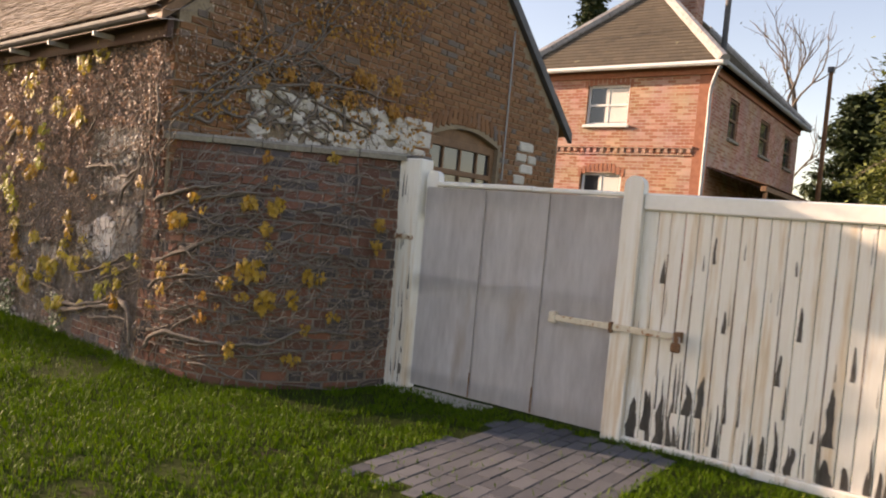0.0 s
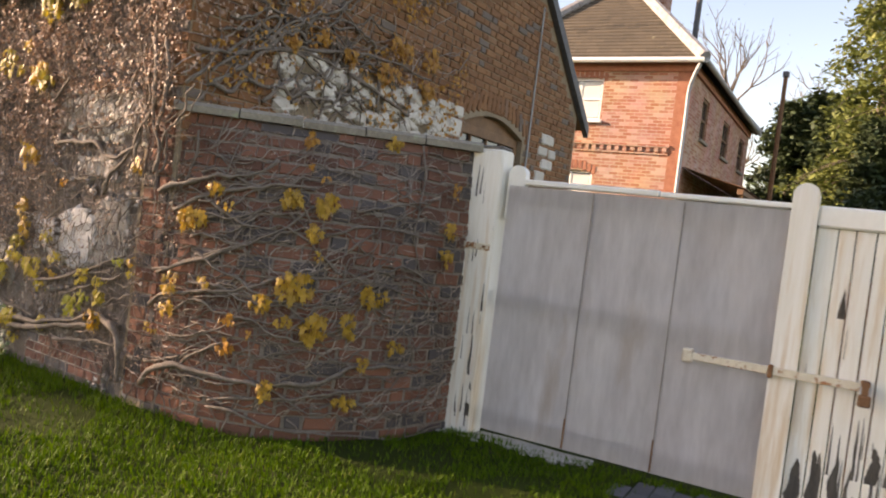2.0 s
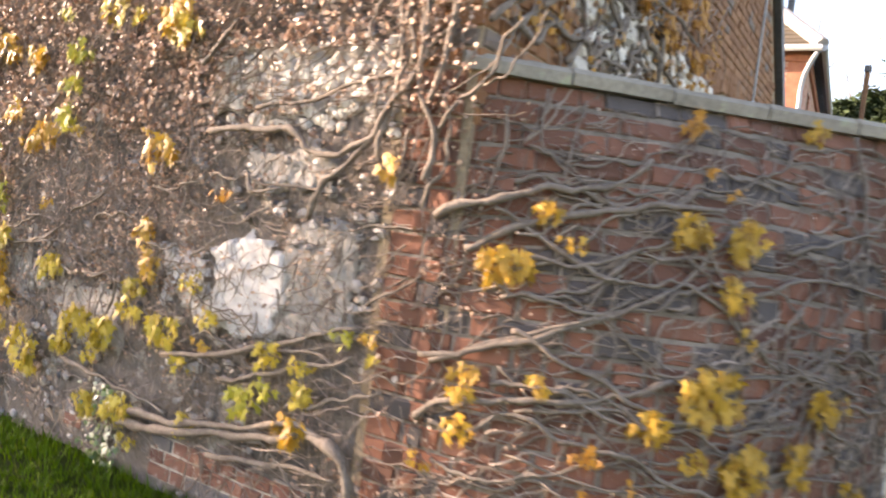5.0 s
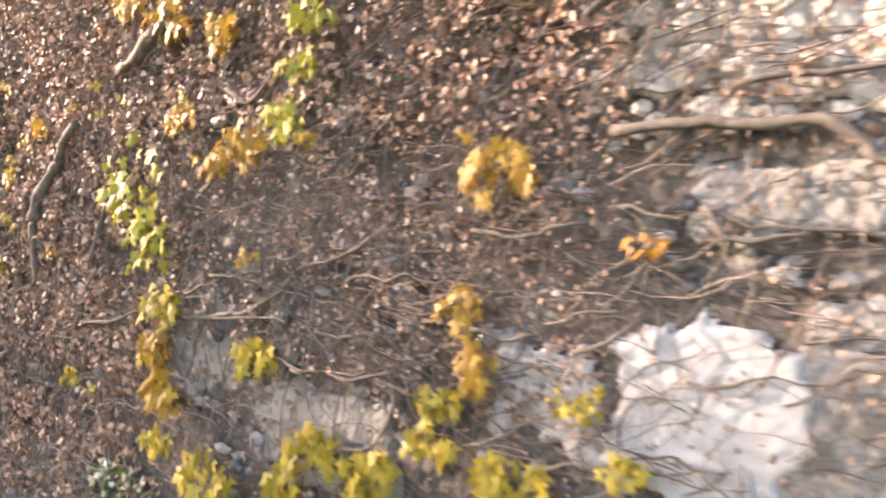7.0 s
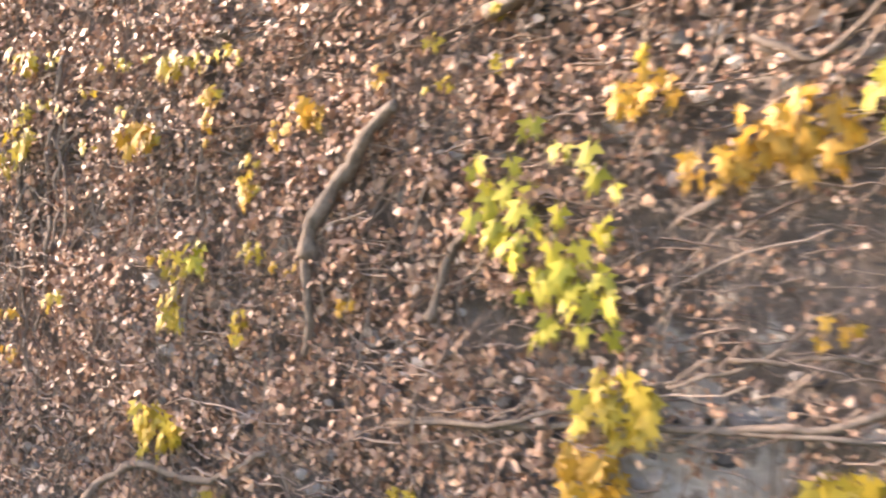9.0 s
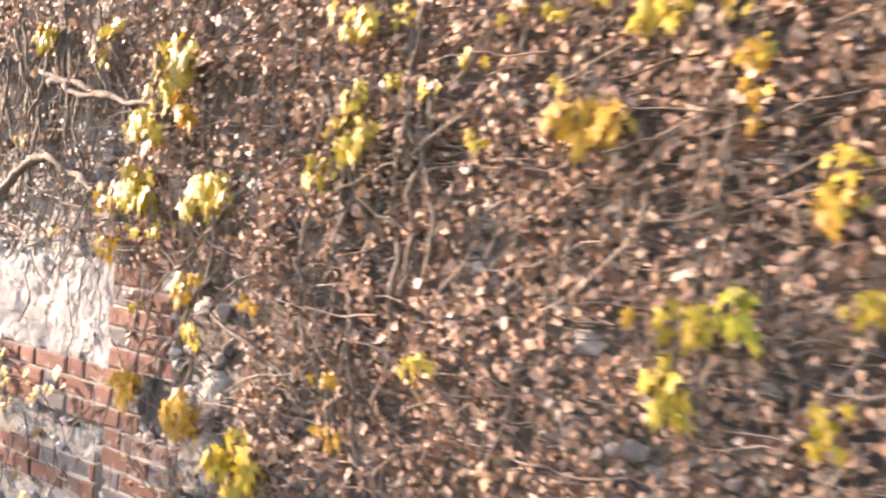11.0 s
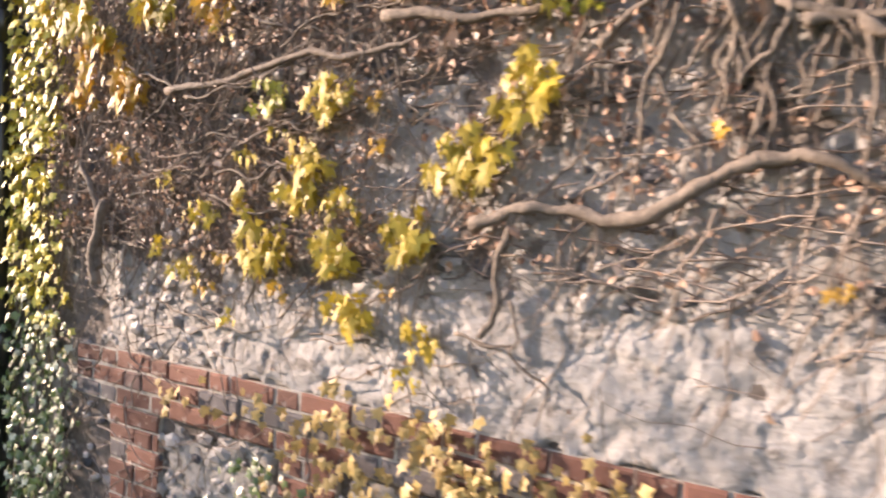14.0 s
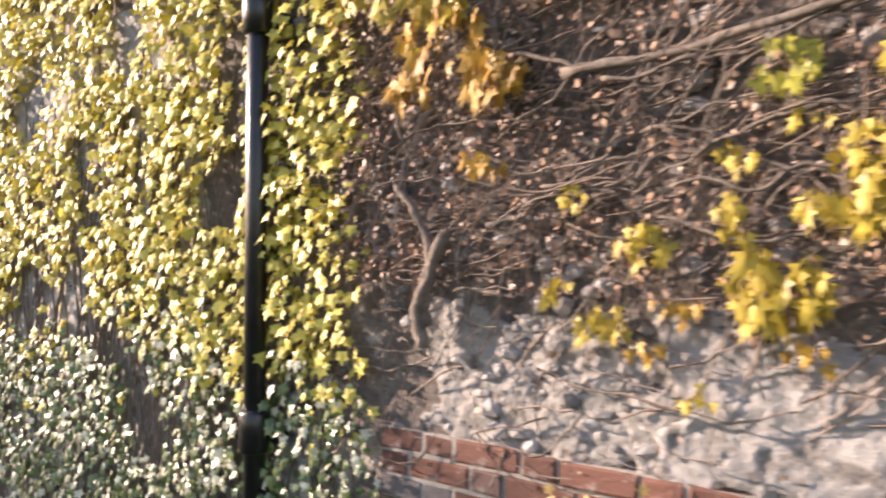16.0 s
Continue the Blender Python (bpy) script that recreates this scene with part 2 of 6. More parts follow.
def tube(points, radii, sides=6, bm=None):
    """A round tapered tube along points."""
    bm = bm or bmesh.new()
    rings = []
    for i, p in enumerate(points):
        p = Vector(p)
        d = Vector(points[min(i + 1, len(points) - 1)]) - Vector(points[max(i - 1, 0)])
        d = d.normalized() if d.length > 1e-6 else Vector((0, 0, 1))
        a = d.cross(Vector((0.13, 1, 0.21))).normalized()
        b = d.cross(a)
        r = radii[i] if isinstance(radii, (list, tuple)) else radii
        rings.append([bm.verts.new(p + (a * math.cos(2 * math.pi * k / sides) + b * math.sin(2 * math.pi * k / sides)) * r) for k in range(sides)])
    for u, v in zip(rings, rings[1:]):
        for k in range(sides):
            bm.faces.new((u[k], u[(k + 1) % sides], v[(k + 1) % sides], v[k]))
    bm.faces.new(rings[0][::-1])
    bm.faces.new(rings[-1])
    return bm


def smoothed(pts, per=5):
    """Catmull-Rom through pts."""
    P = [Vector(p) for p in pts]
    P = [P[0] * 2 - P[1]] + P + [P[-1] * 2 - P[-2]]
    out = []
    for i in range(1, len(P) - 2):
        a, b, c, d = P[i - 1:i + 3]
        for k in range(per):
            t = k / per
            out.append(.5 * ((2 * b) + (c - a) * t + (2 * a - 5 * b + 4 * c - d) * t * t + (3 * b - a - 3 * c + d) * t ** 3))
    return out + [P[-2]]


def heap(name, verts, faces, mat, parent, label="", smooth=False):
    """Many small pieces joined into one part."""
    ob = link(name, pydata(name, verts, faces), mat, parent, label, smooth=smooth)
    return tagged(ob, kind="stuff")


def rough_stone(seed, subdiv=1):
    bm = bmesh.new()
    bmesh.ops.create_icosphere(bm, subdivisions=subdiv, radius=.5)
    for v in bm.verts:
        v.co *= 1 + .35 * noise.noise(v.co * 2.3 + Vector((seed * 7.1, 0, 3)))
    data = ([v.co.copy() for v in bm.verts], [[v.index for v in f.verts] for f in bm.faces])
    bm.free()
    return data


STONES = [rough_stone(i) for i in range(6)]


def brick_mesh(name, l, h, d=.03, seed=0):
    """One brick face, 30 mm deep, with worn corners; its face looks along -y."""
    rng = random.Random(seed)
    bm = box(-l / 2, l / 2, 0, d, -h / 2, h / 2, 0)
    bmesh.ops.bevel(bm, geom=[e for e in bm.edges if all(v.co.y < .001 for v in e.verts)], offset=.006, segments=1, affect="EDGES")
    for v in bm.verts:
        v.co += Vector((rng.uniform(-.004, .004), rng.uniform(-.002, .002), rng.uniform(-.003, .003)))
    me = bpy.data.meshes.new(name)
    bm.to_mesh(me)
    bm.free()
    return me


def brick_set(name, mat, h=.064):
    out = {}
    for kind, l in (("stretcher", .212), ("header", .102), ("closer", .055)):
        out[kind] = [brick_mesh(name + "_" + kind, l, h, seed=i * 5 + len(kind)) for i in range(3)]
        for me in out[kind]:
            me.materials.append(mat)
    return out


def lay_bricks(parent, kit, u0, u1, z0, courses, place, course=.074, keep=None, limit=300, rng=None, bond="flemish"):
    """Courses of single bricks between u0 and u1; place(u, z) gives the pose of a brick's middle."""
    rng = rng or random.Random(3)
    rest, laid = [], 0
    for c in range(courses):
        z = z0 + (c + .5) * course
        u = u0 + (.0 if c % 2 else -.057)
        k = c % 2
        while u < u1 - .03:
            kind = ("stretcher", "header")[k % 2] if bond == "flemish" else ("stretcher" if c % 3 else "header")
            l = {"stretcher": .224, "header": .113}[kind]
            k += 1
            mid = u + l / 2
            u += l
            lo, hi = max(mid - l / 2, u0), min(mid + l / 2, u1)
            if hi - lo < .035:
                continue
            cut = (hi - lo - .012) / (l - .012)
            mid = (lo + hi) / 2
            if keep and not keep(mid, z):
                continue
            m = place(mid, z) @ pose(0, rng.uniform(-.005, .005), 0, 0, 0, 0) @ pose(0, 0, 0, rng.uniform(-1, 1), rng.uniform(-.8, .8), rng.uniform(-1, 1)) @ Matrix.Diagonal((cut, 1, 1, 1))
            me = rng.choice(kit[kind])
            if laid < limit:
                link("brick", me, parent=parent, at=m)
                laid += 1
            else:
                rest.append((me, m))
    return rest


def joined(name, rest, mat, parent):
    verts, faces = [], []
    for me, m in rest:
        n = len(verts)
        verts += [m @ v.co for v in me.vertices]
        faces += [[n + i for i in p.vertices] for p in me.polygons]
    if verts:
        heap(name, verts, faces, mat, parent)


# ---------------------------------------------------------------- surfaces that plants grow on
def on_main(x, z, out=0.0):
    return Vector((x, -out, z)), Vector((0, -1, 0))


def wing_plan(s, z):
    """The corner wall: a rounded foot that becomes a straight splay under the coping."""
    f = (max(z, 0) / 2.1) ** 3
    cx, cy = 1.4 + (.77 - 1.4) * f, .77 * f
    x, y = 2 * s * (1 - s) * cx + s * s * 1.55, 2 * s * (1 - s) * cy + s * s * 1.54
    dx, dy = 2 * (1 - 2 * s) * cx + 2 * s * 1.55, 2 * (1 - 2 * s) * cy + 2 * s * 1.54
    return x, y, Vector((dy, -dx, 0)).normalized()


def on_wing(s, z, out=0.0):
    x, y, n = wing_plan(s, z)
    return Vector((x, y, z)) + n * out, n


GABLE_X = 0.10


def on_gable(y, z, out=0.0):
    return Vector((GABLE_X + out, y, z)), Vector((1, 0, 0))


# ---------------------------------------------------------------- ground
def ground_height(x, y):
    if 2.7 < x < 4.7 and -.7 < y < 1.8:
        return .0
    near = math.exp(-((x / 14) ** 2 + (y / 9) ** 2))
    return near * (.025 * noise.noise(Vector((x * 1.7, y * 1.7, 0))) + .03 * noise.noise(Vector((x * .6, y * .6, 4)))) - .02


def build_ground():
    steps = [-900, -300, -120, -60, -30, -20] + [-14 + .25 * i for i in range(89)] + [10, 14, 20, 30, 60, 120, 300, 900]
    ys = [-900, -300, -120, -60, -30, -15] + [-8 + .25 * i for i in range(45)] + [4, 6, 10, 15, 20, 30, 60, 120, 300, 900]
    verts = [(x, y, ground_height(x, y)) for y in ys for x in steps]
    w = len(steps)
    faces = [(j * w + i, j * w + i + 1, (j + 1) * w + i + 1, (j + 1) * w + i) for j in range(len(ys) - 1) for i in range(w - 1)]
    ob = link("ground", pydata("ground", verts, faces), M_SOIL, smooth=True)
    tagged(ob, "mown turf with worn patches of bare soil", "ground", kind="structure")
    return ob


ground = build_ground()


def gate_y(x):
    return 1.57 + (x - 1.77) * .0785


def paved(x, y):
    """The brick paving in front of the gate."""
    left = 3.05 - .02 * (y + .3) + .10 * noise.noise(Vector((x * 2, y * 2, 9)))
    right = 4.35 + .10 * noise.noise(Vector((x * 2, y * 2, 5)))
    return left < x < right and -.36 + .08 * noise.noise(Vector((x * 3, 0, 2))) < y < gate_y(x) - .16


def bare(x, y):
    return noise.noise(Vector((x * .9, y * .9, 2.0))) + .5 * noise.noise(Vector((x * 3, y * 3, 7))) > .33


def build_grass():
    rng = np.random.default_rng(4)
    verts, faces = [], []
    n = 150000
    xs, ys = rng.uniform(-5.2, 5.4, n), rng.uniform(-3.0, 1.75, n)
    for x, y in zip(xs, ys):
        if x < .0 and y > -.02 or x > 0 and y > gate_y(x) - .02:
            continue
        if 0 <= x < 1.6:
            s = min(1, x / 1.55)
            if y > max(0, (x - .5) * 1.15) + .05:
                continue
        if paved(x, y) and rng.random() > .03:
            continue
        if bare(x, y) and rng.random() > .16:
            continue
        if y < -2.0 and rng.random() > .5:
            continue
        edge = 1.5 if (x < 0 and y > -.25) else 1.0
        h = rng.uniform(.022, .055) * edge
        a = rng.uniform(0, 6.283)
        w = rng.uniform(.0025, .005)
        lx, ly = math.cos(a) * h * rng.uniform(.2, .8), math.sin(a) * h * rng.uniform(.2, .8)
        z = ground_height(x, y) - .005
        k = len(verts)
        px, py = -math.sin(a) * w, math.cos(a) * w
        verts += [(x - px, y - py, z), (x + px, y + py, z), (x + lx * .4 + px * .8, y + ly * .4 + py * .8, z + h * .65),
                  (x + lx * .4 - px * .8, y + ly * .4 - py * .8, z + h * .65), (x + lx, y + ly, z + h)]
        faces += [(k, k + 1, k + 2, k + 3), (k + 3, k + 2, k + 4)]
    ob = heap("grass", verts, faces, M_GRASS, None)
    tagged(ob, "short green lawn grass growing on the ground", "grass")


# ---------------------------------------------------------------- the long wall
def build_wall_main():
    wall = empty("wall_main")
    tagged(wall, "long flint and brick wall with old render patches", "wall", kind="structure")
    nx, nz = 420, 108
    verts, faces = [], []
    for j in range(nz + 1):
        for i in range(nx + 1):
            x, z = -13 + 13.0 * i / nx, -.15 + 3.25 * j / nz
            d = .016 * noise.noise(Vector((x * 7, z * 9, 1))) + .012 * noise.noise(Vector((x * 19, z * 23, 4))) + .02 * noise.noise(Vector((x * 1.1, z * 1.3, 8)))
            verts.append((x, .012 + d if 0 < i < nx else .0, z))
    w = nx + 1
    faces = [(j * w + i, j * w + i + 1, (j + 1) * w + i + 1, (j + 1) * w + i) for j in range(nz) for i in range(nx)]
    link("face", pydata("face", verts, faces), M_MORTAR, wall, smooth=True)
    part("core", box(-13, -.02, .06, .45, -.3, 3.1, 0), M_MORTAR, wall)
    return wall


wall_main = build_wall_main()


def rubble_relief(x, z, size):
    """Rounded rubble under worn limewash: stones stand proud, joints sink in."""
    wx, wz = .03 * noise.noise(Vector((x * 6, z * 6, 41))), .03 * noise.noise(Vector((x * 6, z * 6, 57)))
    near, _ = noise.voronoi(Vector(((x + wx) / (size * 1.5), (z + wz) / size, 2.0)))
    fine, _ = noise.voronoi(Vector((x / .035, z / .028, 6.0)))
    edge = min(1.0, (near[1] - near[0]) / .16)
    pit = min(1.0, (fine[1] - fine[0]) / .3)
    flat = max(0.0, noise.noise(Vector((x * 3, z * 5, 71)))) * 1.5
    return -.009 * (1 - edge) * (1 - min(.8, flat)) - .005 * (1 - pit) + .006 * noise.noise(Vector((x * 9, z * 11, 13)))


def render_patch(x0, x1, z0, z1, seed, mat, thick=.022, ragged=.09, rubble=0.0):
    """A patch of old render with a broken outline and feathered edge, standing proud of the wall."""
    step = .013
    nx, nz = int((x1 - x0 + .3) / step), int((z1 - z0 + .3) / step)
    index, verts, faces = {}, [], []
    hx, hz, cx, cz = (x1 - x0) / 2, (z1 - z0) / 2, (x0 + x1) / 2, (z0 + z1) / 2
    r = min(hx, hz) * .25

    def depth(i, j):
        x, z = x0 - .15 + i * step, z0 - .15 + j * step
        qx, qz = abs(x - cx) - hx + r, abs(z - cz) - hz + r
        d = math.hypot(max(qx, 0), max(qz, 0)) + min(max(qx, qz), 0) - r
        d += ragged * (noise.noise(Vector((x * 4.5, z * 4.5, seed))) + .55 * noise.noise(Vector((x * 13, z * 13, seed + 3))) + .3 * noise.noise(Vector((x * 40, z * 40, seed))))
        return x, z, d
    for j in range(nz):
        for i in range(nx):
            x, z, d = depth(i, j)
            if d < .004:
                lift = min(1.0, max(0.0, (.004 - d) / .03)) * (thick + .038) - .05
                lift += .006 * noise.noise(Vector((x * 10, z * 12, 3))) + .004 * noise.noise(Vector((x * 31, z * 31, 3)))
                if rubble:
                    lift += rubble_relief(x, z, rubble)
                index[i, j] = len(verts)
                verts.append((x + .015, -.004 - lift, z))
    for (i, j), k in index.items():
        q = [(i, j), (i + 1, j), (i + 1, j + 1), (i, j + 1)]
        if all(c in index for c in q):
            faces.append([index[c] for c in q])
    link("render_patch", pydata("render_patch", verts, faces), mat, wall_main, smooth=True)


render_patch(-1.62, -1.28, .86, 1.18, 1, M_LIMEWASH, .03, .11)
render_patch(-1.25, -.77, .82, 1.26, 2, M_LIMEWASH, .03, .11)
render_patch(-.84, -.36, .88, 1.42, 3, M_RENDER_DULL, .022, .09, .12)
render_patch(-1.1, -.55, 1.52, 1.74, 4, M_RENDER_DULL)
render_patch(-9.5, -8.6, .80, 1.22, 5, M_RENDER_DULL, .014, .11, .07)
render_patch(-8.75, -6.48, .80, 1.25, 6, M_RENDER, .026, .08, .14)
render_patch(-8.0, -6.6, 1.12, 1.34, 7, M_RENDER_DULL, .02, .09, .09)
render_patch(-8.3, -7.7, 1.35, 1.85, 8, M_RENDER, .024, .12, .10)
render_patch(-7.5, -7.0, 1.45, 1.8, 9, M_RENDER_DULL, .02, .09, .08)
render_patch(-2.5, -1.9, .55, .9, 11, M_RENDER_DULL, .016)
render_patch(-6.2, -5.9, .5, .9, 12, M_RENDER_DULL, .02)
render_patch(-10.2, -9.7, .3, .75, 13, M_RENDER_DULL, .02)
render_patch(-11.6, -10.5, .2, 2.4, 14, M_RENDER_DULL, .016)
render_patch(-8.1, -6.5, 1.24, 1.62, 16, M_RENDER_DULL, .018, .14, .08)
render_patch(-7.7, -6.6, 1.7, 2.1, 17, M_RENDER_DULL, .018, .14, .08)
render_patch(-3.2, -2.6, .75, 1.15, 18, M_RENDER_DULL, .016, .12)
render_patch(-12.8, -11.4, .3, 2.6, 20, M_RENDER, .016)
render_patch(-9.04, -8.44, .05, .62, 21, M_RENDER_DULL, .012, .05, .06)
render_patch(-8.14, -6.54, .05, .62, 22, M_RENDER_DULL, .012, .05, .06)
render_patch(-1.3, -.25, 1.82, 2.2, 15, M_RENDER, .02, .10, .07)


def scatter_stones(name, spots, mat, parent, surface, seed):
    rng = random.Random(seed)
    verts, faces = [], []
    for u, z, size in spots:
        p, n = surface(u, z)
        side = Vector((0, 0, 1)).cross(n)
        V, Fc = rng.choice(STONES)
        a, sx, sz = rng.uniform(-.4, .4), size * rng.uniform(.8, 1.5), size * rng.uniform(.55, .9)
        k = len(verts)
        for v in V:
            c, s = v.x * sx * math.cos(a) - v.z * sz * math.sin(a), v.x * sx * math.sin(a) + v.z * sz * math.cos(a)
            verts.append(p + side * c + Vector((0, 0, s)) + n * (v.y * size * .55 + .004))
        faces += [[k + i for i in f] for f in Fc]
    ob = heap(name, verts, faces, mat, parent)
    return ob


def flint_spots():
    rng = random.Random(8)
    out = []
    for _ in range(3600):
        x, z = rng.uniform(-10.3, -.15), rng.uniform(0, 2.95)
        if -9.4 < x < -6.45 and .62 < z < 1.22 and not (x < -8.75 and z > .84):
            continue
        if -1.65 < x < -.75 and .84 < z < 1.22:
            continue
        if noise.noise(Vector((x * 1.4, z * 1.8, 3))) < -.12 and not (z < .64 and x < -6.4):
            continue
        out.append((x, z, rng.uniform(.03, .075)))
    return out


scatter_stones("flints", flint_spots(), M_FLINT, wall_main, on_main, 2)
_rng = random.Random(23)
scatter_stones("knapped_flints", [(_rng.uniform(-9.4, -8.6), _rng.uniform(.86, 1.22), _rng.uniform(.022, .048)) for _ in range(110)], M_FLINT, wall_main, lambda u, z: on_main(u, z, -.006), 6)
_rng = random.Random(12)
scatter_stones("pale_flints", [(_rng.uniform(-1.35, -.2), _rng.uniform(1.8, 2.2), _rng.uniform(.05, .10)) for _ in range(150)], M_STONE_WHITE, wall_main, on_main, 3)


# ---------------------------------------------------------------- the corner wall
def build_wall_wing():
    wall = empty("wall_corner")
    tagged(wall, "low red brick corner wall with a rounded foot", "wall", kind="structure")
    verts, faces = [], []
    ns, nz = 30, 24
    for j in range(nz + 1):
        z = -.2 + 2.25 * j / nz
        for i in range(ns + 1):
            p, n = on_wing(i / ns, z, .004)
            p += n * .006 * noise.noise(p * 9)
            verts.append(p)
        for i in (ns, 0):
            p, n = on_wing(i / ns, z, -.30)
            verts.append(p)
    w = ns + 3
    for j in range(nz):
        for i in range(w):
            k = (i + 1) % w
            faces.append((j * w + i, j * w + k, (j + 1) * w + k, (j + 1) * w + i))
    faces.append([nz * w + i for i in range(w)])
    link("bed", pydata("bed", verts, faces), M_JOINT_DARK, wall)
    for k in range(5):
        s0, s1 = k / 5 + .002, (k + 1) / 5 - .002
        bm = bmesh.new()
        quads = []
        for s in (s0, s1):
            for out, z in ((.075, 2.055), (.08, 2.10), (.05, 2.125), (-.33, 2.15), (-.33, 2.055)):
                p, n = on_wing(s, 2.1, out)
                quads.append(bm.verts.new((p.x, p.y, z + .004 * math.sin(k * 2.1))))
        for i in range(5):
            bm.faces.new((quads[i], quads[(i + 1) % 5], quads[5 + (i + 1) % 5], quads[5 + i]))
        bm.faces.new(quads[:5][::-1])
        bm.faces.new(quads[5:])
        bmesh.ops.recalc_face_normals(bm, faces=bm.faces)
        part("coping_slab", bm, M_COPING, wall, "weathered grey coping slab")
    return wall


wall_corner = build_wall_wing()


# ---------------------------------------------------------------- the gable end and roof
RIDGE_Y, RIDGE_Z, EAVE_Z = 3.25, 6.15, 3.1


def build_gable():
    g = empty("wall_gable")
    tagged(g, "brown brick gable end with arched window opening", "wall", kind="structure")
    x0, x1 = -.28, GABLE_X - .012
    wy0, wy1, wz0, wz1 = 3.5, 4.95, 1.0, 2.62

    def slab(name, pts):
        bm = bmesh.new()
        a = [bm.verts.new((x1, y, z)) for y, z in pts]
        b = [bm.verts.new((x0, y, z)) for y, z in pts]
        bm.faces.new(a)
        bm.faces.new(b[::-1])
        n = len(pts)
        for i in range(n):
            bm.faces.new((a[i], b[i], b[(i + 1) % n], a[(i + 1) % n]))
        bmesh.ops.recalc_face_normals(bm, faces=bm.faces)
        return part(name, bm, M_JOINT, g)
    arch = [(wy0 + (wy1 - wy0) * i / 8, wz1 + .16 * math.sin(math.pi * i / 8)) for i in range(9)]
    top = lambda y: EAVE_Z + (RIDGE_Z - EAVE_Z) * (1 - abs(y - RIDGE_Y) / 3.35)
    slab("bed_low", [(-.0, -.2), (wy0, -.2), (wy0, wz1), (wy0, top(wy0)), (RIDGE_Y, RIDGE_Z), (0, top(0))])
    slab("bed_high", [(wy0, wz1), *arch[1:-1], (wy1, wz1), (wy1, top(wy1)), (wy0, top(wy0))])
    slab("bed_far", [(wy1, -.2), (6.5, -.2), (6.5, top(6.5)), (wy1, top(wy1))])
    slab("bed_sill", [(wy0, -.2), (wy1, -.2), (wy1, wz0), (wy0, wz0)])
    return g, (wy0, wy1, wz0, wz1, top)


wall_gable, GW = build_gable()


def build_gable_window():
    wy0, wy1, wz0, wz1, _ = GW
    w = empty("window_1", (GABLE_X - .12, wy0, wz0))
    tagged(w, "brown wooden arched workshop window with small panes", "window", kind="structure")
    W, H = wy1 - wy0, wz1 - wz0
    fr = bmesh.new()
    for y0, y1, z0, z1 in ((0, .08, 0, H), (W - .08, W, 0, H), (.08, W - .08, 0, .08), (.08, W - .08, H - .10, H), (.08, W - .08, H * .72, H * .72 + .07)):
        box(-.03, .04, y0, y1, z0, z1, .005, fr)
    part("window_frame", fr, M_DARK_WOOD, w)
    for k in range(1, 4):
        y = W * k / 4
        part("glazing_bar", box(-.02, .03, y - .015, y + .015, .08, H - .1, .003), M_DARK_WOOD, w)
    bm = bmesh.new()
    pts = [(W * i / 8, H + .16 * math.sin(math.pi * i / 8)) for i in range(9)]
    a = [bm.verts.new((.02, y, z)) for y, z in pts]
    b = [bm.verts.new((-.02, y, z)) for y, z in pts]
    bm.faces.new(a)
    bm.faces.new(b[::-1])
    for i in range(9):
        bm.faces.new((a[i], b[i], b[(i + 1) % 9], a[(i + 1) % 9]))
    part("arch_board", bm, M_DARK_WOOD, w)
    for k in range(4):
        part("pane", box(-.006, .0, W * k / 4 + .016, W * (k + 1) / 4 - .016, .08, H - .1, 0), M_GLASS, w)


build_gable_window()


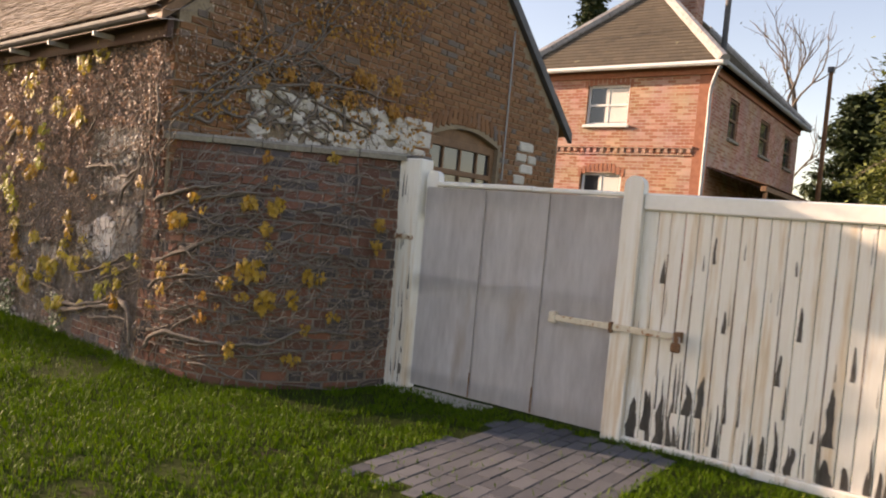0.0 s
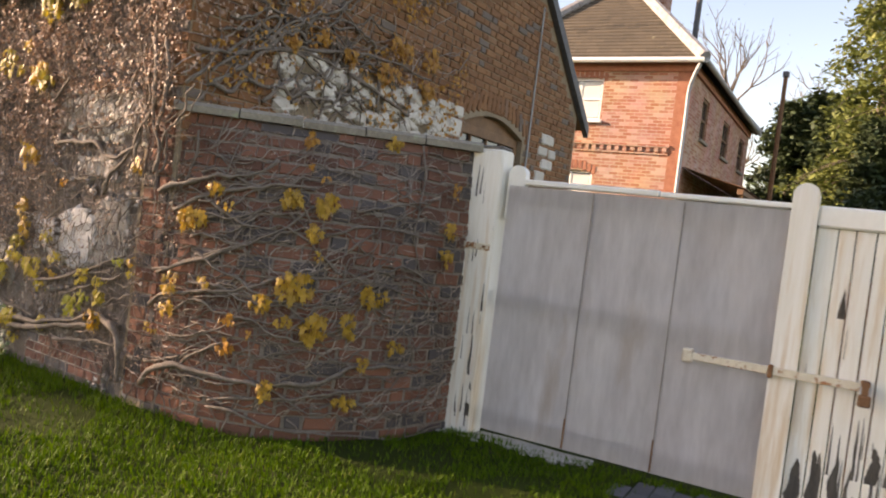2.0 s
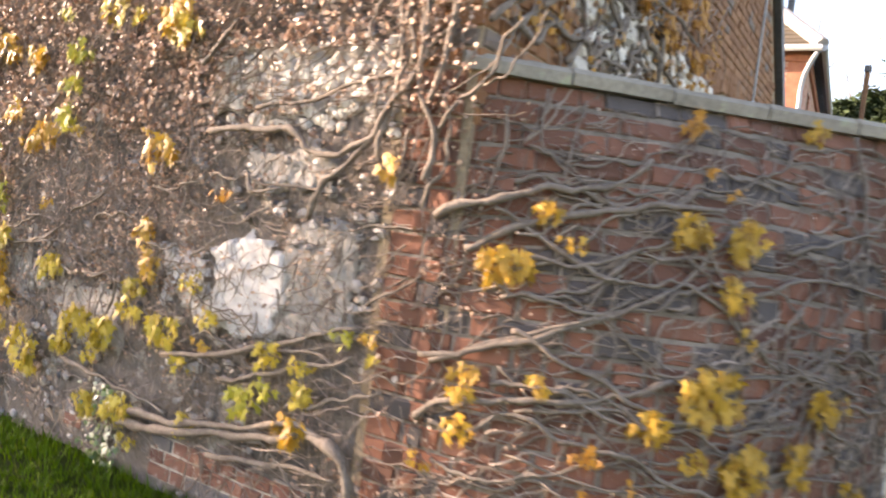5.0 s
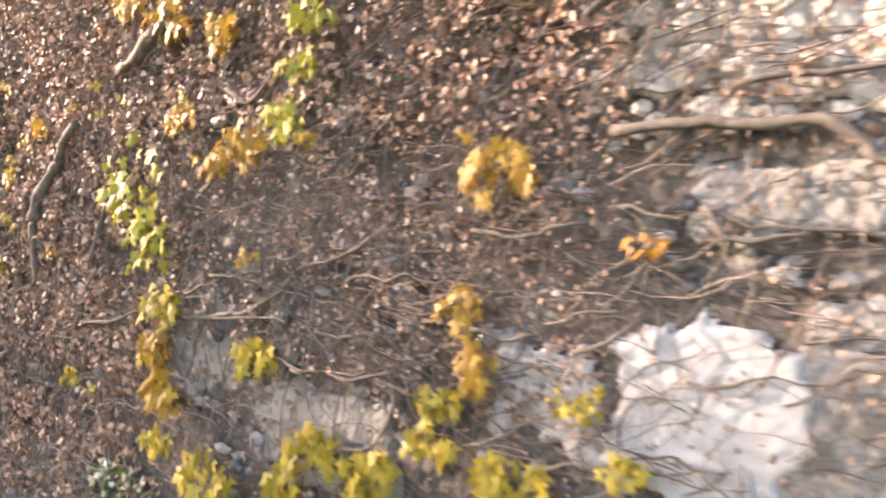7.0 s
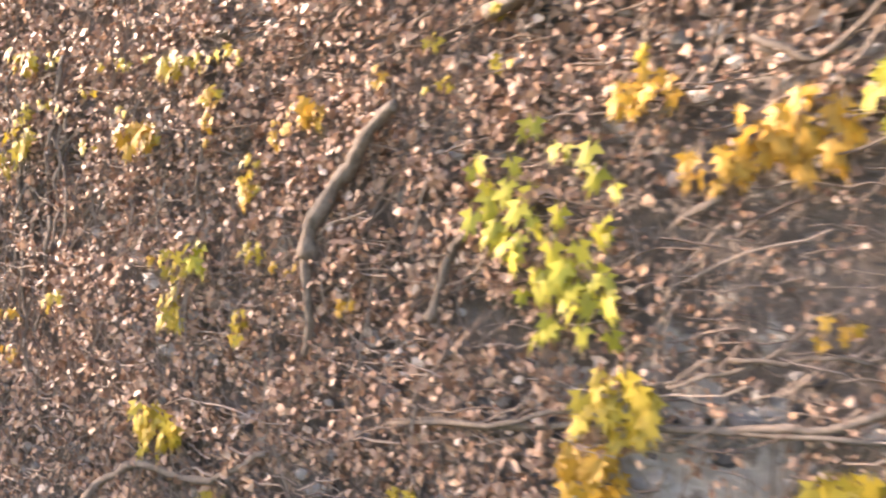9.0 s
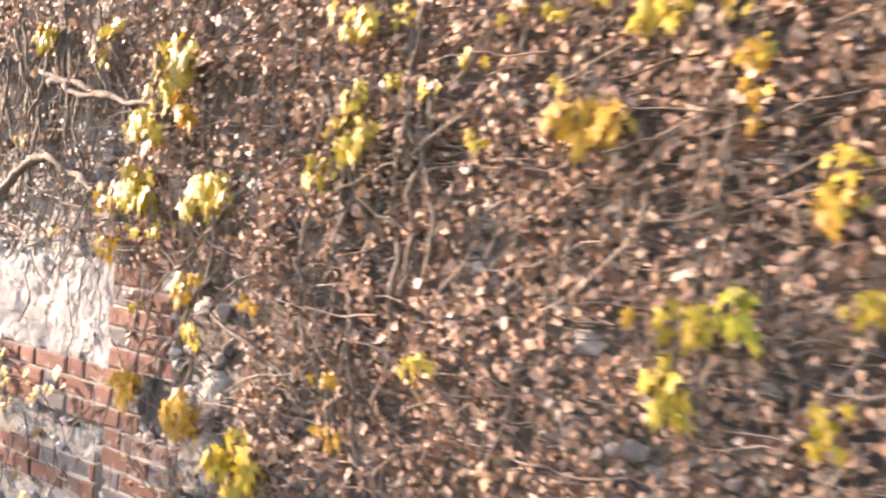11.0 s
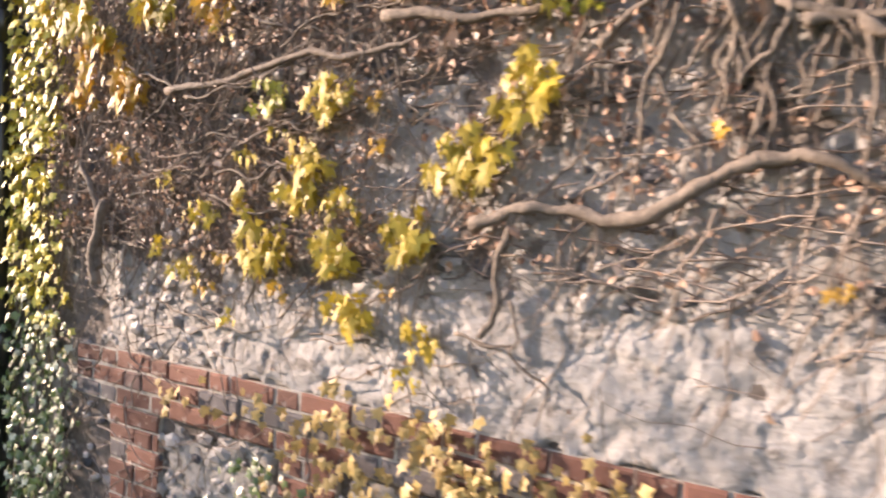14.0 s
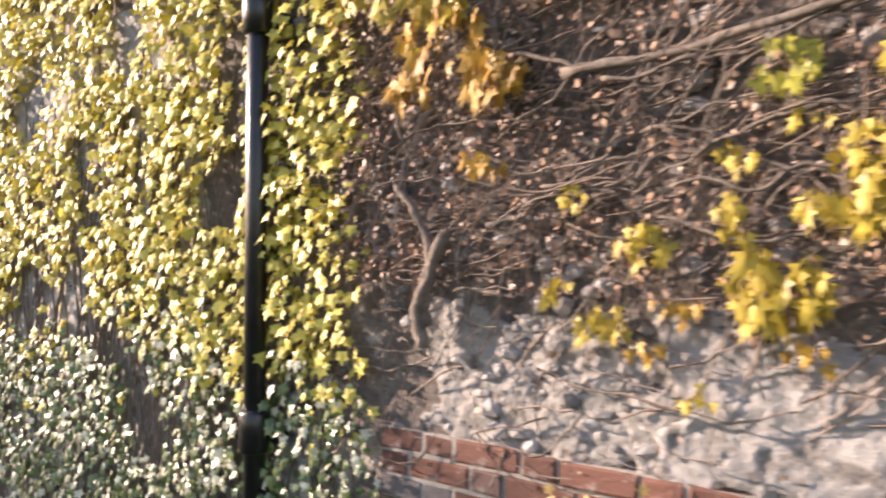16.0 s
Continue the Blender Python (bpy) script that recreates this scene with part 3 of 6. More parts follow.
def build_roof():
    roof = empty("roof_workshop")
    tagged(roof, "mossy plain clay tile roof with dark gutter", "roof", kind="structure")
    bm = bmesh.new()
    for side in (1, -1):
        pts = []
        for x in (-13.5, GABLE_X + .02):
            for d in (0, .10):
                for t in (0, 1):
                    y = (-.18 + t * (RIDGE_Y + .18)) if side == 1 else (6.72 - t * (6.72 - RIDGE_Y))
                    z = EAVE_Z - .05 + t * (RIDGE_Z - EAVE_Z + .1) + d
                    pts.append(bm.verts.new((x, y, z)))
        a, b = pts[:4], pts[4:]
        for q in ((0, 1, 3, 2),):
            bm.faces.new([a[i] for i in q])
            bm.faces.new([b[i] for i in q][::-1])
        for i, j in ((0, 1), (1, 3), (3, 2), (2, 0)):
            bm.faces.new((a[i], a[j], b[j], b[i]))
    bmesh.ops.recalc_face_normals(bm, faces=bm.faces)
    part("deck", bm, M_DARK_WOOD, roof)
    rng = random.Random(5)
    verts, faces = [], []
    L = math.hypot(3.43, RIDGE_Z - EAVE_Z + .1)
    rows = int(L / .1)
    dy, dz = 3.43 / L, (RIDGE_Z - EAVE_Z + .1) / L
    for r in range(rows):
        for c in range(82):
            x = -13.4 + c * .165 + (.08 if r % 2 else 0)
            y, z = -.22 + dy * r * .1, EAVE_Z + .06 + dz * r * .1
            if x > GABLE_X - .1 or (-3.3 < x < -2.0 and .5 < y < 1.7):
                continue
            k, j = len(verts), rng.uniform(-.006, .006)
            up, nrm = Vector((0, dy, dz)), Vector((0, -dz, dy))
            o = Vector((x, y, z)) + nrm * (.02 + j)
            for a, b, h in ((0, 0, .022), (.158, 0, .022 + rng.uniform(-.005, .005)), (.158, .16, .0), (0, .16, .0)):
                verts.append(o + Vector((a, 0, 0)) + up * b + nrm * h)
            verts.append(o + nrm * .004)
            verts.append(o + Vector((.158, 0, 0)) + nrm * .004)
            faces += [(k, k + 1, k + 2, k + 3), (k + 4, k + 5, k + 1, k)]
    heap("tiles", verts, faces, M_TILE, roof)
    gut = bmesh.new()
    n = 7
    for x0, x1 in ((-13.4, -9), (-8.99, -4.5), (-4.49, GABLE_X)):
        ring = [[(gut.verts.new((x, -.27 + r * math.cos(a), EAVE_Z - .0 + r * math.sin(a)))) for r in (.06, .05) for a in [math.pi + math.pi * i / n for i in range(n + 1)]] for x in (x0, x1)]
        for i in range(n):
            for o in (0, n + 1):
                gut.faces.new((ring[0][o + i], ring[0][o + i + 1], ring[1][o + i + 1], ring[1][o + i]))
    part("gutter", gut, M_SLATE, roof)
    for x in (-8.4, -6.6, -5.2, -3.9, -2.9, -1.9, -.9):
        part("gutter_bracket", box(x - .015, x + .015, -.30, -.0, EAVE_Z - .12, EAVE_Z - .07, .004), M_GREY_METAL, roof)
    part("fascia", box(-13.3, GABLE_X - .02, -.10, -.04, EAVE_Z - .17, EAVE_Z + .02, .006), M_FASCIA, roof)
    # roof light
    sky_l = box(-3.2, -2.1, .0, .07, 0, 1.2, .01)
    for v in sky_l.verts:
        v.co = Vector((v.co.x, 0, 0)) + Vector((0, .55 + dy * v.co.z - dz * v.co.y, EAVE_Z + .82 + dz * v.co.z + dy * v.co.y))
    part("roof_light", sky_l, M_WHITE, roof, "white painted roof light")
    for side in (1,):
        bm = bmesh.new()
        for y0, z0, y1, z1 in ((RIDGE_Y, RIDGE_Z + .12, 6.78, EAVE_Z + .02),):
            a = Vector((GABLE_X - .0, y0, z0))
            b = Vector((GABLE_X - .0, y1, z1))
            vs = [bm.verts.new(p) for p in (a, b, b + Vector((0, 0, -.16)), a + Vector((0, 0, -.16)))]
            ws = [bm.verts.new(v.co + Vector((.07, 0, 0))) for v in vs]
            bm.faces.new(ws)
            bm.faces.new(vs[::-1])
            for i in range(4):
                bm.faces.new((vs[i], vs[(i + 1) % 4], ws[(i + 1) % 4], ws[i]))
        bmesh.ops.recalc_face_normals(bm, faces=bm.faces)
        part("barge_board", bm, M_SLATE, roof)
    return roof


build_roof()


# ---------------------------------------------------------------- gate
def gate_frame_pose(x, z=0.0, out=0.0):
    return pose(x, gate_y(x) - out, z, 0, 0, math.degrees(math.atan(.0785)))


def worn(bm, amount, scale, seed):
    bmesh.ops.subdivide_edges(bm, edges=[e for e in bm.edges if e.calc_length() > .3], cuts=6, use_grid_fill=True)
    for v in bm.verts:
        v.co += Vector((noise.noise(v.co * scale + Vector((seed, 0, 0))), noise.noise(v.co * scale + Vector((0, seed, 0))), 0)) * amount
    return bm


def build_gate():
    # hanging post against the corner wall
    post = empty("gate_post", (0, 0, 0))
    tagged(post, "thick cream painted wooden gate post, flaking", "gate post")
    post.matrix_world = gate_frame_pose(1.64)
    part("shaft", worn(box(-.13, .12, -.07, .13, -.08, 2.09, .015), .010, 5, 1), M_PAINT, post)
    part("cap", worn(box(-.12, .11, -.06, .12, 2.09, 2.115, .01), .006, 7, 2), M_BARE_WOOD, post, "split grey bare wood end grain")
    for k, (x, z, w, h) in enumerate(((.05, .42, .03, .3), (.09, .9, .02, .22), (-.03, 1.75, .015, .2), (.10, 1.5, .02, .3), (.075, .12, .05, .25))):
        flake(post, x, -.073, z, w, h, k, M_BARE_WOOD)
    prng = random.Random(88)
    for k in range(15):
        x, w = prng.uniform(-.11, .10), prng.choice((.005, .008, .012, .016))
        flake(post, min(max(x, w - .125), .115 - w), -.0745, prng.choice((.0, .05, .3, .6, .9, 1.2, 1.6)) + prng.uniform(0, .25), w, prng.uniform(.06, .28), k * 3.7 + 20, M_BARE_WOOD)
    strap = bmesh.new()
    box(-.30, .10, -.085, -.072, 1.345, 1.395, .004, strap)
    part("hinge_strap", strap, M_IRON_PAINT, post, "rust streaked cream iron strap")
    for x in (-.25, -.05, .06):
        part("bolt", tube([(x, -.085, 1.37), (x, -.097, 1.37)], .011, 6), M_RUST, post)

    # leaf with the metal sheets
    leaf = empty("gate_leaf")
    leaf.matrix_world = gate_frame_pose(1.79)
    tagged(leaf, "wooden gate leaf clad in dull grey metal sheets", "gate")
    edges = (.02, .66, 1.27, 1.90)
    for k in range(3):
        bm = bmesh.new()
        n, h = 10, 18
        g = [[bm.verts.new((edges[k] + (edges[k + 1] - edges[k] + .012) * i / n, -.012 - .004 * k + .002 * noise.noise(Vector((i * .35 + k * 7, j * .3, 1))), .04 + 1.80 * j / h)) for i in range(n + 1)] for j in range(h + 1)]
        for j in range(h):
            for i in range(n):
                bm.faces.new((g[j][i], g[j][i + 1], g[j + 1][i + 1], g[j + 1][i]))
        bmesh.ops.solidify(bm, geom=bm.faces[:], thickness=.002)
        part("metal_sheet", bm, M_SHEET, leaf)
    for k in (1, 2):
        part("seam", box(edges[k] - .004, edges[k] + .003, -.029, -.024, .05, 1.83, .001), M_SEAM, leaf)
        part("rust_streak", box(edges[k] - .010, edges[k] + .004, -.0335, -.0305, .05, .26, .001), M_RUST, leaf)
    for z0, z1 in ((.08, .2), (.95, 1.07), (1.72, 1.84)):
        part("ledge", box(.0, 1.9, .02, .07, z0, z1, .004), M_PAINT_CLEAN, leaf)
    part("top_rail", worn(box(.14, 1.10, -.035, .06, 1.85, 1.892, .008), .004, 4, 3), M_PAINT_CLEAN, leaf, "chipped white painted rail")
    part("top_rail", worn(box(1.105, 1.91, -.035, .06, 1.848, 1.885, .008), .004, 4, 5), M_PAINT_CLEAN, leaf)
    bm = bmesh.new()
    round_post(bm, -.0, .13, -.0, .08, 1.6, 1.99)
    part("hanging_stile", bm, M_PAINT_CLEAN, leaf)

    # the planked leaf
    leaf2 = empty("gate_leaf")
    leaf2.matrix_world = gate_frame_pose(3.68)
    tagged(leaf2, "cream planked gate leaf with badly flaking paint", "gate")
    bm = bmesh.new()
    round_post(bm, 0, .15, -.05, .05, -.06, 2.01)
    part("meeting_stile", bm, M_PAINT, leaf2)
    part("top_rail", worn(box(.15, 2.45, -.03, .06, 1.757, 1.885, .012), .004, 3, 6), M_PAINT_CLEAN, leaf2)
    part("bottom_rail", worn(box(.13, 2.45, -.02, .06, -.055, .045, .012), .005, 3, 7), M_PAINT, leaf2)
    rng = random.Random(9)
    x = .155
    while x < 2.4:
        w = rng.choice((.095, .105, .112, .115))
        y = rng.uniform(-.004, .004)
        part("plank", worn(box(x + .003, x + w - .003, y, .022 + y, .046, 1.756, .004), .002, 4, x * 10), M_PAINT, leaf2)
        for _ in range(rng.choice((2, 3, 4, 5, 6))):
            h = rng.uniform(.08, .40)
            low = rng.random() < .55
            wide = rng.choice((.012, .02, .035, .07)) * (1.35 if low else .6)
            mid = rng.uniform(.01, w - .01)
            mid = min(max(mid, wide * .55), w - wide * .55) if wide < w * .8 else w / 2
            flake(leaf2, x + mid, y - .002, rng.choice((.05, .05, .06, .12, .3)) if low else rng.uniform(.3, 1.5), min(wide, w * .85), h * (1 if low else .6), x * 31 + h, M_BARE_WOOD)
        if rng.random() < .7:
            part("rust_streak", box(x - .002, x + .003, y - .003, y - .001, rng.uniform(.2, .6), rng.uniform(1.0, 1.6), 0), M_RUST, leaf2)
        x += w
    # latch bar and padlock
    latch = empty("gate_latch")
    latch.matrix_world = gate_frame_pose(3.2, .86)
    tagged(latch, "rust streaked cream iron latch bar across the gate", "latch")
    part("bar", box(.0, 1.0, -.085, -.072, -.025, .025, .004), M_IRON_PAINT, latch)
    part("hook", box(-.03, .035, -.095, -.03, -.045, .045, .01), M_IRON_PAINT, latch)
    part("staple", box(.475, .505, -.094, -.05, -.045, .035, .006), M_RUST, latch, "rusty iron staple")
    part("staple", box(.97, 1.02, -.096, .0, -.045, .035, .008), M_RUST, latch, "rusty iron staple")
    lock = empty("padlock")
    lock.matrix_world = gate_frame_pose(4.2, .84, .09)
    tagged(lock, "small rusty padlock hanging from the latch bar", "padlock")
    part("body", box(-.035, .035, -.02, .015, -.09, -.02, .01), M_RUST, lock)
    part("shackle", tube([(-.022, 0, -.03), (-.022, 0, .02), (0, 0, .042), (.022, 0, .02), (.022, 0, -.03)], .006, 6), M_GREY_METAL, lock)


def round_post(bm, x0, x1, y0, y1, z0, z1):
    """A board whose top is rounded."""
    r, c = (x1 - x0) / 2, (x0 + x1) / 2
    pts = [(x0, z0), (x1, z0)] + [(c + r * math.cos(math.pi * i / 10), z1 - r + r * math.sin(math.pi * i / 10)) for i in range(11)]
    a = [bm.verts.new((x, y0, z)) for x, z in pts]
    b = [bm.verts.new((x, y1, z)) for x, z in pts]
    bm.faces.new(a)
    bm.faces.new(b[::-1])
    n = len(pts)
    for i in range(n):
        bm.faces.new((a[i], b[i], b[(i + 1) % n], a[(i + 1) % n]))
    bmesh.ops.recalc_face_normals(bm, faces=bm.faces)


def flake(parent, x, y, z, w, h, seed, mat):
    """A spot where the paint has come off: a thin ragged strip of bare wood along the grain."""
    bm = bmesh.new()
    n = max(8, int(h / .012))
    left, right = [], []
    for i in range(n + 1):
        f = i / n
        zz = z + h * f
        swell = (1 - f) ** .5 * (.8 + .45 * noise.noise(Vector((seed * 3, zz * 6, 8))))
        a = .5 * swell * (1 + .22 * noise.noise(Vector((seed, zz * 26, 1))) + .3 * noise.noise(Vector((seed, zz * 80, 4))))
        b = .5 * swell * (1 + .22 * noise.noise(Vector((seed, zz * 26, 9))) + .3 * noise.noise(Vector((seed, zz * 80, 6))))
        lean = .35 * noise.noise(Vector((seed, zz * 7, 3)))
        left.append(bm.verts.new((x + w * (lean - max(.02, a)), y, zz)))
        right.append(bm.verts.new((x + w * (lean + max(.02, b)), y, zz)))
    quads = [bm.faces.new((left[i], right[i], right[i + 1], left[i + 1])) for i in range(n)]
    bmesh.ops.solidify(bm, geom=quads, thickness=.0025)
    part("bare_patch", bm, mat, parent, "dark bare wood where paint has flaked")


build_gate()


def build_kerb():
    rng = random.Random(6)
    spots = [(1.5 + 2.6 * rng.random(), rng.uniform(.04, .20), rng.uniform(.02, .06)) for _ in range(150)]
    verts, faces = [], []
    for x, d, s in spots:
        V, Fc = rng.choice(STONES)
        k = len(verts)
        o = Vector((x, gate_y(x) - d + .03, -.02))
        verts += [o + Vector((v.x * s * 1.6, v.y * s, v.z * s * .6)) for v in V]
        faces += [[k + i for i in f] for f in Fc]
    ob = heap("rubble", verts, faces, M_RUBBLE, None)
    tagged(ob, "crumbled cement rubble along the gate foot", "rubble")
    sill = worn(box(1.75, 4.0, -.10, .12, -.12, -.012, .01), .01, 6, 3)
    for v in sill.verts:
        v.co.y += gate_y(v.co.x) + .012 * noise.noise(v.co * 8)
        v.co.z += .01 * noise.noise(v.co * 6)
    tagged(part("gate_sill", sill, M_RUBBLE), "cracked cement sill under the gate", "sill", kind="structure")


build_kerb()


def build_drainpipe():
    p = empty("drainpipe", (-10.115, -.085, 0))
    tagged(p, "black cast iron drainpipe fixed to the wall", "drainpipe")
    part("shaft", tube([(0, 0, .02), (0, 0, 3.05)], .038, 14), M_PIPE, p, smooth=True)
    for z in (.76, 2.2):
        part("collar", tube([(0, 0, z - .075), (0, 0, z - .07), (0, 0, z + .06), (0, 0, z + .075)], [.045, .054, .054, .045], 14), M_PIPE, p, smooth=True)
    for z in (.74, 2.18):
        part("bracket", box(-.09, .09, .03, .08, z - .02, z + .02, .005), M_PIPE, p)


build_drainpipe()


# ---------------------------------------------------------------- the brick house
def build_house():
    h = empty("house", (-.8, 15.1, 0), 3.5)
    tagged(h, "red brick two storey house with hipped tile roof", "house")
    W, D, H = 5.6, 10.5, 6.1
    up, low = (-3.45, -2.22, 4.62, 5.72), (-3.42, -2.25, 2.05, 3.30)
    for x0, x1, z0, z1 in ((-W, up[0], -.3, H), (up[1], 0, -.3, H), (up[0], up[1], up[3], H), (up[0], up[1], low[3], up[2]), (up[0], up[1], -.3, low[2])):
        part("wall", box(x0, x1, 0, .3, z0, z1, 0), M_HOUSE_BRICK, h)
    sd = []
    wins = ((1.6, 2.5), (5.0, 6.2), (8.4, 9.6))
    y = .3
    for a, b in wins:
        sd.append(box(-.3, 0, y, a, -.3, H, 0))
        sd.append(box(-.3, 0, a, b, -.3, 4.5, 0))
        sd.append(box(-.3, 0, a, b, 5.6, H, 0))
        y = b
    sd.append(box(-.3, 0, y, D, -.3, H, 0))
    sd.append(box(-W, -.3, D - .3, D, -.3, H, 0))
    sd.append(box(-W, -W + .3, .3, D - .3, -.3, H, 0))
    for b in sd:
        part("wall", b, M_HOUSE_BRICK, h)
    # string course with dentils, eaves course
    part("string_course", box(-W, -.35, -.06, 0, 3.98, 4.06, .01), M_HOUSE_BRICK, h)
    part("string_course", box(-W, -.35, -.03, 0, 3.80, 3.86, .01), M_HOUSE_BRICK, h)
    for k in range(26):
        part("dentil", box(-W + .1 + k * .2, -W + .2 + k * .2, -.05, 0, 3.865, 3.975, .006), M_HOUSE_BRICK, h)
    part("eaves_course", box(-W - .04, .04, -.07, .0, H - .22, H, .01), M_BRICK_HOUSE_DARK, h)
    part("eaves_course", box(.0, .07, .0, D, H - .22, H, .01), M_BRICK_HOUSE_DARK, h)
    for x0, x1, z0, z1 in (up, low):
        win = empty("window", (x0, .08, z0))
        win.parent = h
        w, t = x1 - x0, z1 - z0
        fr = bmesh.new()
        for a, b, c, d in ((0, .07, 0, t), (w - .07, w, 0, t), (.07, w - .07, 0, .07), (.07, w - .07, t - .07, t), (.07, w - .07, t / 2 - .03, t / 2 + .03)):
            box(a, b, 0, .08, c, d, .006, fr)
        box(w / 2 - .015, w / 2 + .015, .01, .06, .07, t - .07, .003, fr)
        part("window_frame", fr, M_WHITE, win)
        part("window_sill", box(-.06, w + .06, -.16, .06, -.08, 0, .01), M_WHITE, win)
        part("pane", box(.07, w - .07, .04, .05, .07, t - .07, 0), M_GLASS, win)
        part("curtain", box(w * .42, w - .09, .025, .038, .09, t - .09, 0), M_BLIND, win, "pale drawn curtain")
        arch = bmesh.new()
        for i in range(11):
            a = -.5 + i / 10
            x = w / 2 + a * (w + .1)
            z = t + .14 * (1 - 4 * a * a)
            box(x - .05, x + .05, -.09, -.075, z - .09, z + .13, .006, arch)
        part("arch", arch, M_BRICK_HOUSE_DARK, win)
        head = bmesh.new()
        pts = [(w * i / 8, t + .02 + .12 * (1 - (2 * i / 8 - 1) ** 2)) for i in range(9)]
        a = [head.verts.new((x, 0.0, z)) for x, z in pts] + [head.verts.new((w, 0, t - .02)), head.verts.new((0, 0, t - .02))]
        head.faces.new(a)
        part("window_head", head, M_WHITE, win)
    for a, b in wins:
        win = empty("window", (-.12, a, 4.5))
        win.parent = h
        w, t = b - a, 1.1
        fr = bmesh.new()
        for c, d, e, f in ((0, .07, 0, t), (w - .07, w, 0, t), (.07, w - .07, 0, .07), (.07, w - .07, t - .07, t), (.07, w - .07, t / 2 - .03, t / 2 + .03)):
            box(0, .08, c, d, e, f, .006, fr)
        part("window_frame", fr, M_DARK_WOOD, win, "brown window frame")
        part("window_sill", box(.0, .2, -.05, w + .05, -.08, 0, .01), M_COPING, win)
        part("pane", box(.03, .04, .07, w - .07, .07, t - .07, 0), M_GLASS, win)
    part("quoin", box(-.36, .012, -.012, 0, -.3, H - .22, .004), M_BRICK_HOUSE_DARK, h, "red rubbed brick quoin strip")
    # hipped roof of tile courses
    o, rise = .28, 3.1
    e = [(-W - o, -o), (o, -o), (o, D + o), (-W - o, D + o)]
    hw = W / 2 + o
    r0, r1 = (-W / 2, hw - o), (-W / 2, D + o - hw)
    z0, z1 = H + .02, H + .02 + rise
    courses = 26
    for name, q in (("roof_slope", (e[0], e[1], r0, r0)), ("roof_slope", (e[1], e[2], r1, r0)), ("roof_slope", (e[2], e[3], r1, r1)), ("roof_slope", (e[3], e[0], r0, r1))):
        bm = bmesh.new()
        a, b, c, d = (Vector((*p, 0)) for p in q)
        for k in range(courses):
            f0, f1 = k / courses, (k + 1) / courses
            lift = .03
            zz0, zz1 = z0 + rise * f0, z0 + rise * f1
            A, B = a.lerp(d, f0), b.lerp(c, f0)
            C, Dd = b.lerp(c, f1), a.lerp(d, f1)
            n = max(1, int((B - A).length / .3))
            for i in range(n):
                u0, u1 = i / n, (i + 1) / n
                p = [A.lerp(B, u0), A.lerp(B, u1), Dd.lerp(C, u1), Dd.lerp(C, u0)]
                j = .012 * noise.noise(Vector((i * 3.3, k * 5.1, 2)))
                v = [bm.verts.new((p[m].x, p[m].y, (zz0 + lift + j if m < 2 else zz1))) for m in range(4)]
                v += [bm.verts.new((p[m].x, p[m].y, zz0 - .01)) for m in range(2)]
                bm.faces.new(v[:4])
                bm.faces.new((v[4], v[5], v[1], v[0]))
        part(name, bm, M_TILE_HOUSE, h)
    for p, q in ((e[0], r0), (e[1], r0), (e[2], r1)):
        pts = [Vector((p[0] + (q[0] - p[0]) * t, p[1] + (q[1] - p[1]) * t, z0 + .05 + rise * t)) for t in (0, .33, .66, 1)]
        part("hip_tile", tube(pts, .15, 8), M_RENDER, h, "pale cemented hip tiles")
    part("ridge_tile", tube([(r0[0], r0[1], z1 + .03), (r1[0], r1[1], z1 + .03)], .12, 8), M_TILE_HOUSE, h)
    part("gutter", tube([(-W - o, -o - .05, z0 - .02), (o, -o - .05, z0 - .02)], .065, 8), M_WHITE, h, "white painted gutter")
    part("gutter", tube([(o + .05, -o, z0 - .02), (o + .05, D + o, z0 - .02)], .065, 8), M_GREY_METAL, h)
    part("downpipe", tube(smoothed([(.2, -.3, z0 - .1), (.06, -.2, z0 - .4), (-.03, -.1, z0 - .75), (-.03, -.08, 4.5), (-.03, -.08, 0)], 4), .05, 8), M_GREY_METAL, h, "grey downpipe")
    part("flue", tube([(-.75, 3.0, z0 + .6), (-.75, 3.0, z0 + 4.2)], .085, 10), M_SLATE, h, "thin dark metal flue")
    ch = box(-2.5, -1.8, 3.4, 4.1, z1 - 1.0, z1 + .45, .02)
    box(-2.58, -1.72, 3.32, 4.18, z1 + .28, z1 + .40, .02, ch)
    part("chimney", ch, M_HOUSE_BRICK, h)
    # rusty lean-to on the side
    shed = empty("lean_to_roof", (-.8, 15.1, 0), 3.5)
    tagged(shed, "rusty corrugated lean-to roof against the brick house", "roof")
    n = 60
    verts, faces = [], []
    for j, (x, z) in enumerate(((.02, 3.55), (1.5, 3.15))):
        for i in range(n + 1):
            verts.append((x, .1 + 10.0 * i / n, z + .02 * (i % 2)))
    faces = [(i, i + 1, n + 2 + i, n + 1 + i) for i in range(n)]
    me = pydata("sheet", verts, faces)
    bm = bmesh.new()
    bm.from_mesh(me)
    bmesh.ops.solidify(bm, geom=bm.faces[:], thickness=.012)
    part("sheet", bm, M_RUST, shed)
    for y in (.3, 3.4, 6.6, 9.8):
        part("post", box(1.36, 1.46, y, y + .1, -.1, 3.14, .008), M_DARK_WOOD, shed)
    part("beam", box(1.34, 1.48, .15, 10.0, 3.0, 3.13, .01), M_DARK_WOOD, shed)


M_BRICK_HOUSE_DARK = material("red_rubbed_brick", (.28, .095, .055), (.44, .185, .11), .85, 30, 6, .4)
build_house()


